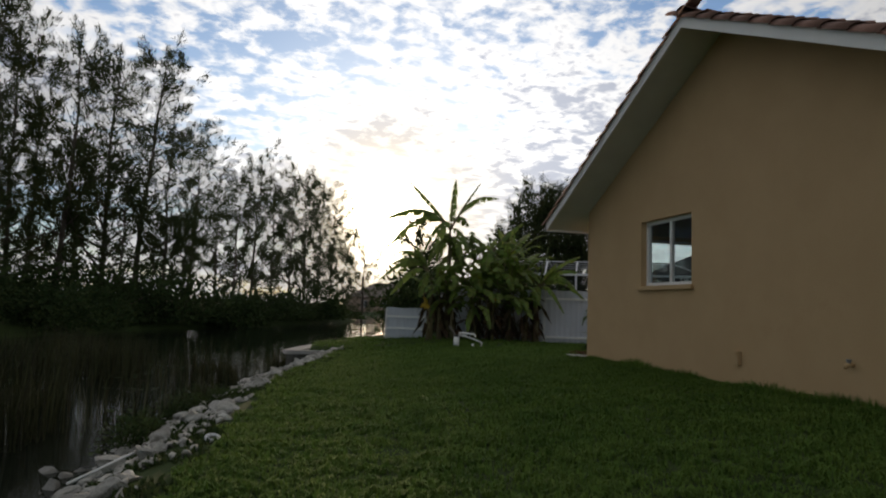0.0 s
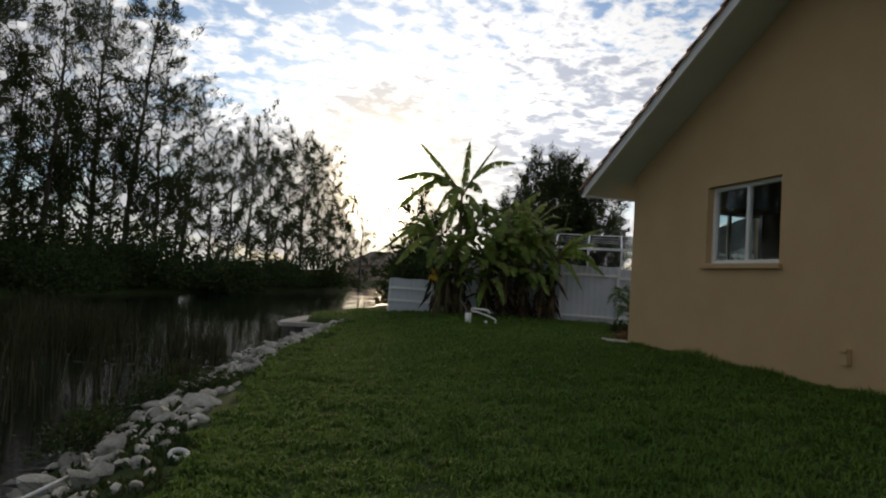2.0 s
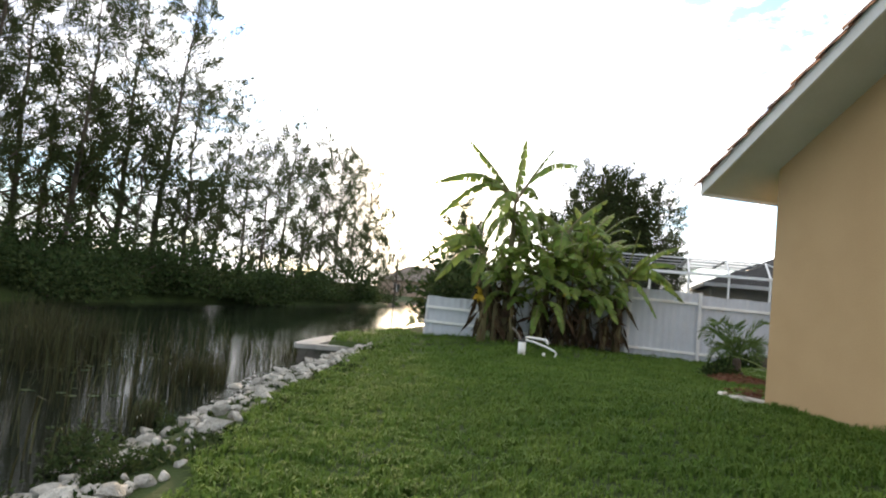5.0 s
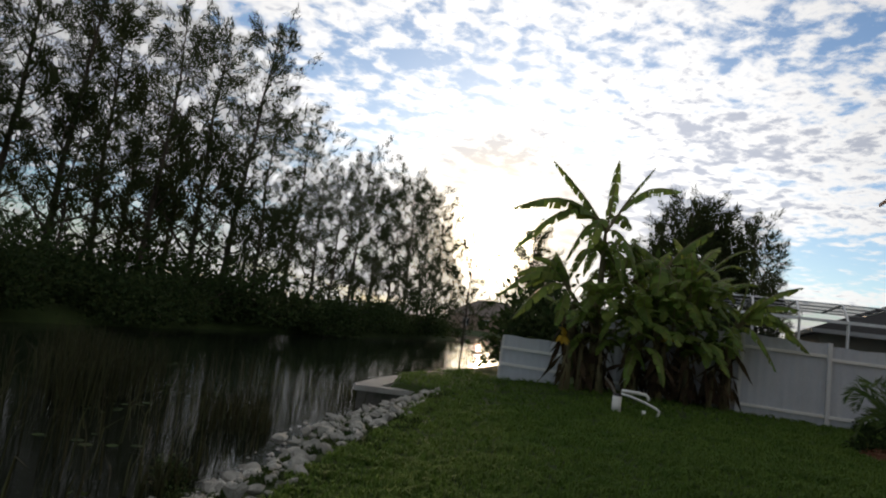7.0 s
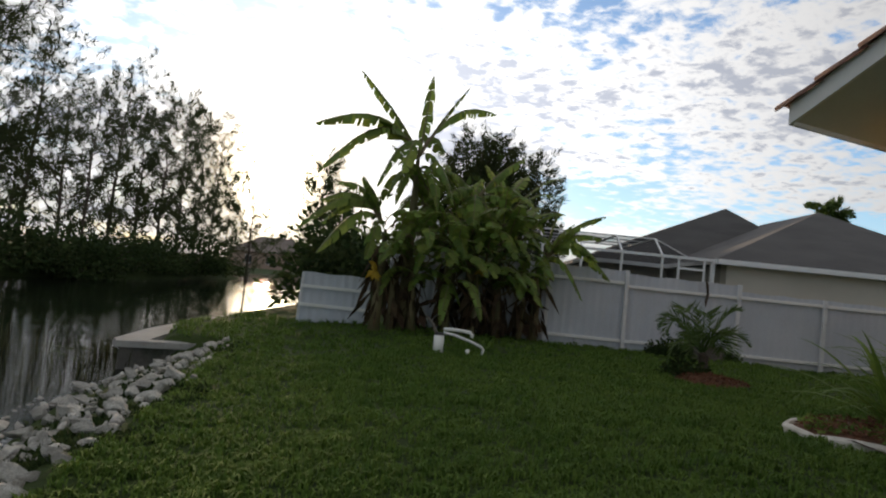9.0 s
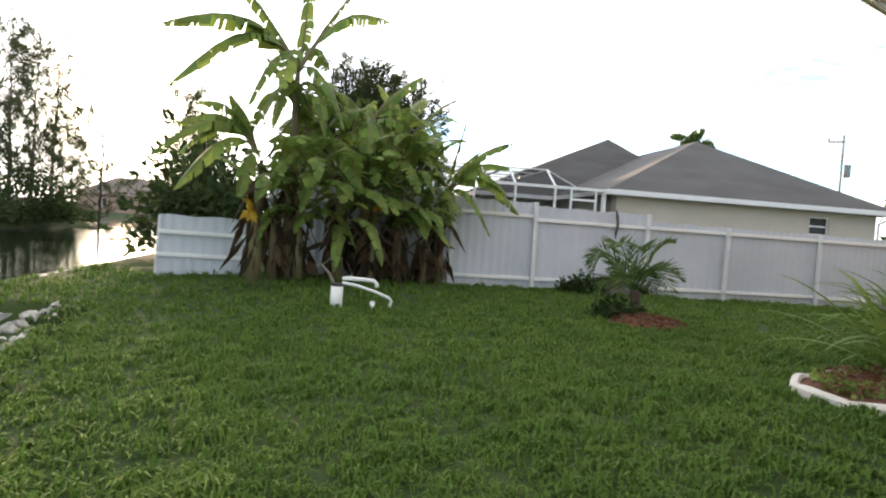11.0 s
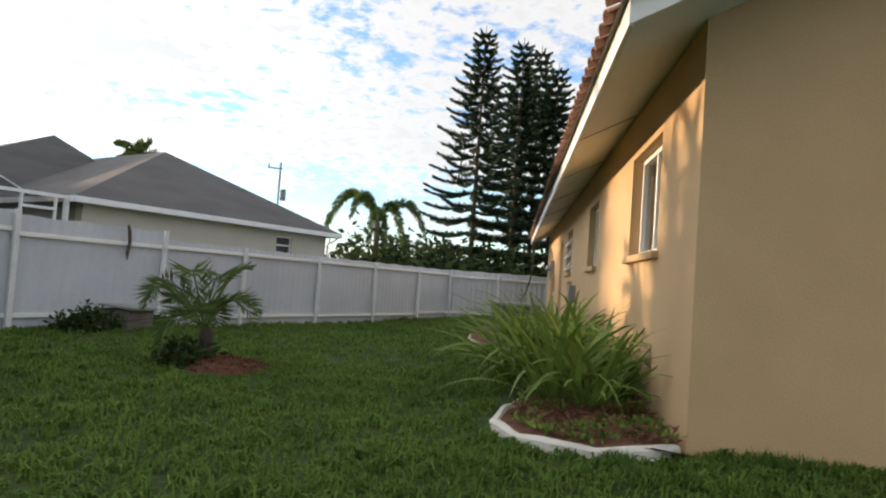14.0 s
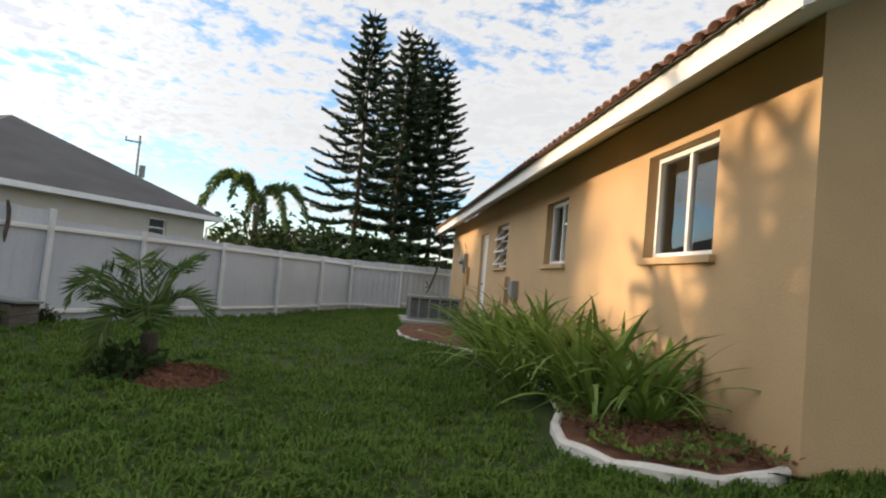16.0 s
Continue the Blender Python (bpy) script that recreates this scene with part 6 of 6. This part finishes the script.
ac = thing("air_conditioner", "grey outdoor air conditioner with dark louvred grilles", "air conditioner")
ax0, ax1, ay0, ay1, az0, az1 = 18.1, 19.1, 13.1, 14.4, -0.02, 0.58
boxed("body", (ax0 + 0.03, ay0 + 0.03, az0 + 0.04), (ax1 - 0.03, ay1 - 0.03, az1 - 0.06), "grille", ac)
boxed("top_panel", (ax0, ay0, az1 - 0.06), (ax1, ay1, az1), "grey", ac, bevel=0.012)
boxed("base_pan", (ax0, ay0, az0), (ax1, ay1, az0 + 0.06), "grey", ac, bevel=0.008)
for x, y in ((ax0, ay0), (ax0, ay1 - 0.05), (ax1 - 0.05, ay0), (ax1 - 0.05, ay1 - 0.05)):
    boxed("corner_post", (x, y, az0 + 0.06), (x + 0.05, y + 0.05, az1 - 0.06), "grey", ac)
for i in range(1, 5):
    y = ay0 + (ay1 - ay0) * i / 5
    boxed("grille_bar", (ax0 + 0.008, y - 0.018, az0 + 0.06), (ax0 + 0.035, y + 0.018, az1 - 0.06), "grey", ac)
for i in range(1, 4):
    x = ax0 + (ax1 - ax0) * i / 4
    boxed("grille_bar", (x - 0.018, ay1 - 0.035, az0 + 0.06), (x + 0.018, ay1 - 0.008, az1 - 0.06), "grey", ac)
for i in range(11):
    z = az0 + 0.09 + i * 0.037
    boxed("louvre", (ax0 + 0.016, ay0 + 0.05, z), (ax0 + 0.03, ay1 - 0.05, z + 0.012), "grey", ac)

# ---- fittings on the house walls ----
meter = thing("electric_meter", "grey electric meter with conduit on the tan wall", "meter")
boxed("meter_box", (20.15, WY, 1.30), (20.45, WY + 0.13, 1.85), "grey", meter, bevel=0.01)
bm = bmesh.new()
tube(bm, [(20.3, WY + 0.13, 1.62), (20.3, WY + 0.22, 1.62), (20.3, WY + 0.25, 1.62)], [0.09, 0.09, 0.05], 14)
part("glass_dome", bm, "grey", meter, smooth=True)
bm = bmesh.new()
tube(bm, [(20.3, WY + 0.05, -0.1), (20.3, WY + 0.05, 1.30)], 0.035, 8)
part("conduit", bm, "stucco", meter, "tan painted conduit")
bm = bmesh.new()
tube(bm, [(20.3, WY + 0.05, 1.85), (20.32, WY + 0.07, 2.05), (20.05, WY + 0.14, 2.12)], 0.022, 8)
part("upper_conduit", bm, "stucco", meter)
boxed("side_box", (19.72, WY, 0.95), (19.9, WY + 0.1, 1.45), "stucco", meter, bevel=0.008)
b1 = thing("utility_box", "tan painted utility boxes on the wall", "utility box")
boxed("upper_box", (14.35, WY, 1.00), (14.72, WY + 0.11, 1.20), "stucco", b1, bevel=0.01)
boxed("lower_box", (14.38, WY, 0.72), (14.66, WY + 0.10, 0.95), "stucco", b1, bevel=0.01)
bm = bmesh.new()
tube(bm, [(14.5, WY + 0.05, -0.1), (14.5, WY + 0.05, 0.72)], 0.02, 8)
part("conduit", bm, "stucco", b1)
b2 = thing("utility_box", "grey metal utility box on the wall", "utility box")
boxed("body", (13.62, WY, 0.78), (13.92, WY + 0.12, 1.12), "grey", b2, bevel=0.01)
boxed("cover", (13.64, WY + 0.12, 0.80), (13.90, WY + 0.128, 1.10), "grey", b2, bevel=0.002)
for i, (y, z) in enumerate(((8.32, 0.37), (6.57, 0.45))):
    o = thing("outlet_cover", "tan painted outlet box low on the gable wall", "outlet box", "gable outlets")
    if i == 0:
        boxed("body", (WX - 0.06, y - 0.05, z - 0.08), (WX, y + 0.05, z + 0.09), "stucco", o, bevel=0.008)
        boxed("hood", (WX - 0.085, y - 0.055, z + 0.06), (WX, y + 0.055, z + 0.10), "stucco", o, bevel=0.006)
    else:
        bm = bmesh.new()
        tube(bm, [(WX, y, z), (WX - 0.09, y, z), (WX - 0.11, y, z - 0.03)], 0.022, 8)
        part("spout", bm, "stucco", o, smooth=True)
        bm = bmesh.new()
        tube(bm, [(WX - 0.055, y, z), (WX - 0.055, y, z + 0.06)], [0.01, 0.03], 8)
        part("valve_handle", bm, "grey", o)
bm = bmesh.new()
for i, xx in enumerate((23.0, 22.9, 22.7)):
    tube(bm, [(xx, WY + 0.5 + 0.05 * i, 2.5), (xx - 0.1, WY + 0.55, 1.9), (xx + 0.15, WY + 0.6, 1.3), (xx + 0.4, WY + 0.75, 0.75), (xx + 0.1, WY + 0.9, 0.95 - 0.2 * i)], 0.022, 6)
tagged(part("bare_vine", bm, "bark"), "bare twisted vine at the far house end", "vine")

# ---- grass ----
def grass_patch(name, x0, x1, y0, y1, per_m2, tall, seed, label, wide=0.0052):
    rng = np.random.default_rng(seed)
    k = int((x1 - x0) * (y1 - y0) * per_m2)
    x, y = rng.uniform(x0, x1, k), rng.uniform(y0, y1, k)
    tuft = np.floor(rng.uniform(0, k / 7, k)).astype(int)
    x, y = x[tuft] + rng.normal(size=k) * 0.028, y[tuft] + rng.normal(size=k) * 0.028
    ok = (x > lawn_edge(y) - 0.10 + 0.26 * smooth((15 - y) / 4) + 0.12 * np.sin(y * 5.0) * np.cos(y * 2.3)) & (x > shore(y) + 0.3)
    ok &= ~((x > WX - 0.02) & (y < WY + 0.02))
    ok &= ~((x > 5.6) & (x < 17) & (y > WY - 0.1) & (y < np.interp(x, (5.6, 5.66, 5.76, 6.02, 6.42, 6.95, 9.2, 12.0, 13.1, 14.0, 14.9, 16.9), (13.0, 13.3, 13.58, 13.86, 14.02, 13.99, 13.8, 13.92, 14.17, 14.57, 14.77, 14.62))))
    ok &= ~((x > 17) & (y > WY - 0.1) & (y < 14.45) & (x < 19.8))
    ok &= ((x - 8.72) / 0.66) ** 2 + ((y - 17.18) / 0.5) ** 2 > 1
    ok &= (y < np.interp(x, (3.4, 24.1), (24.9, 16.15)) - 0.02) | (x < 3.4)
    ok &= x < 24.6
    ph = np.sin(x * 13.0 + 2.2 * np.sin(y * 7.0)) * np.sin(y * 11.0 + 2.0 * np.sin(x * 8.0 + 1.0)) + 0.6 * np.sin(x * 5.1 + y * 3.3) * np.sin(y * 4.7 - x * 2.0)
    ok &= rng.random(len(x)) < 0.80 + 0.30 * ph
    x, y, ph = x[ok], y[ok], ph[ok]
    k = len(x)
    z = height(x, y)
    big = np.sin(x * 1.7 + 0.6 * np.sin(y * 2.1)) * np.cos(y * 1.3 + 0.8 * np.sin(x * 1.1))
    h = tall * rng.uniform(0.55, 1.25, k) * (1 + 0.22 * big + 0.32 * ph)
    a = rng.uniform(0, 2 * math.pi, k)
    out = np.stack([np.cos(a), np.sin(a), 0 * a], -1)
    side = np.stack([-np.sin(a), np.cos(a), 0 * a], -1) * (wide * rng.uniform(0.8, 1.3, k))[:, None]
    b = rng.uniform(0.35, 1.6, k)[:, None]
    up = np.array([0, 0, 1.0])
    p0 = np.stack([x, y, z - 0.01], -1)
    p1 = p0 + (up * 0.72 + out * 0.25 * b) * h[:, None]
    p2 = p0 + (up * (1.05 - 0.42 * b) + out * 0.85 * b) * h[:, None]
    v = np.stack([p0 - side, p0 + side, p1 + side, p1 - side, p2], 1).reshape(-1, 3)
    g = np.arange(k)[:, None] * 5
    me = bpy.data.meshes.new(name)
    loops = np.concatenate([g + np.array([[0, 1, 2, 3]]), g + np.array([[3, 2, 4]])], 1).astype(np.int32)
    me.vertices.add(len(v))
    me.vertices.foreach_set("co", v.astype(np.float32).ravel())
    me.loops.add(loops.size)
    me.loops.foreach_set("vertex_index", loops.ravel())
    me.polygons.add(2 * k)
    me.polygons.foreach_set("loop_start", (np.arange(k, dtype=np.int32)[:, None] * 7 + np.array([[0, 4]], dtype=np.int32)).ravel())
    me.update(calc_edges=True)
    me.materials.append(M["grass"])
    tagged(new(name, me), label, "grass", kind="stuff")


grass_patch("grass", -1.2, 6.0, 2.2, 9.0, 2600, 0.08, 1, "thick mown green lawn grass")
grass_patch("grass", -0.8, 6.0, 9.0, 15.0, 2600, 0.08, 2, "thick mown green lawn grass")
grass_patch("grass", 0.5, 10.0, 15.0, 19.5, 1500, 0.08, 3, "thick mown green lawn grass", 0.006)
grass_patch("grass", 6.0, 10.0, 13.6, 15.0, 1500, 0.085, 4, "thick mown green lawn grass", 0.0055)
grass_patch("grass", 10.0, 25.0, 13.8, 22.5, 520, 0.09, 5, "thick mown green lawn grass", 0.007)
grass_patch("grass", 0.2, 10.0, 19.5, 25.0, 480, 0.09, 6, "thick mown green lawn grass", 0.007)
grass_patch("grass", 1.0, 8.0, 25.0, 36.0, 160, 0.10, 7, "thick mown green lawn grass", 0.010)
# rank grass along the foot of the gable wall
rng = np.random.default_rng(8)
k = 5200
y = rng.uniform(3.0, 12.8, k)
x = WX - 0.03 - np.abs(rng.normal(size=k)) * 0.09
hgt = rng.uniform(0.07, 0.19, k) * (0.7 + 0.5 * np.sin(y * 3.1) * np.sin(y * 1.3))
v, f = leaves(np.stack([x, y, height(x, y)], -1), unit(rng.normal(size=(k, 3)) * 0.45 + np.array([-0.15, 0, 1.0])), np.maximum(hgt, 0.05), np.full(k, 0.012), rng)
tagged(sheet("wall_grass", v, f, "grass"), "longer grass along the house wall", "grass", kind="stuff")
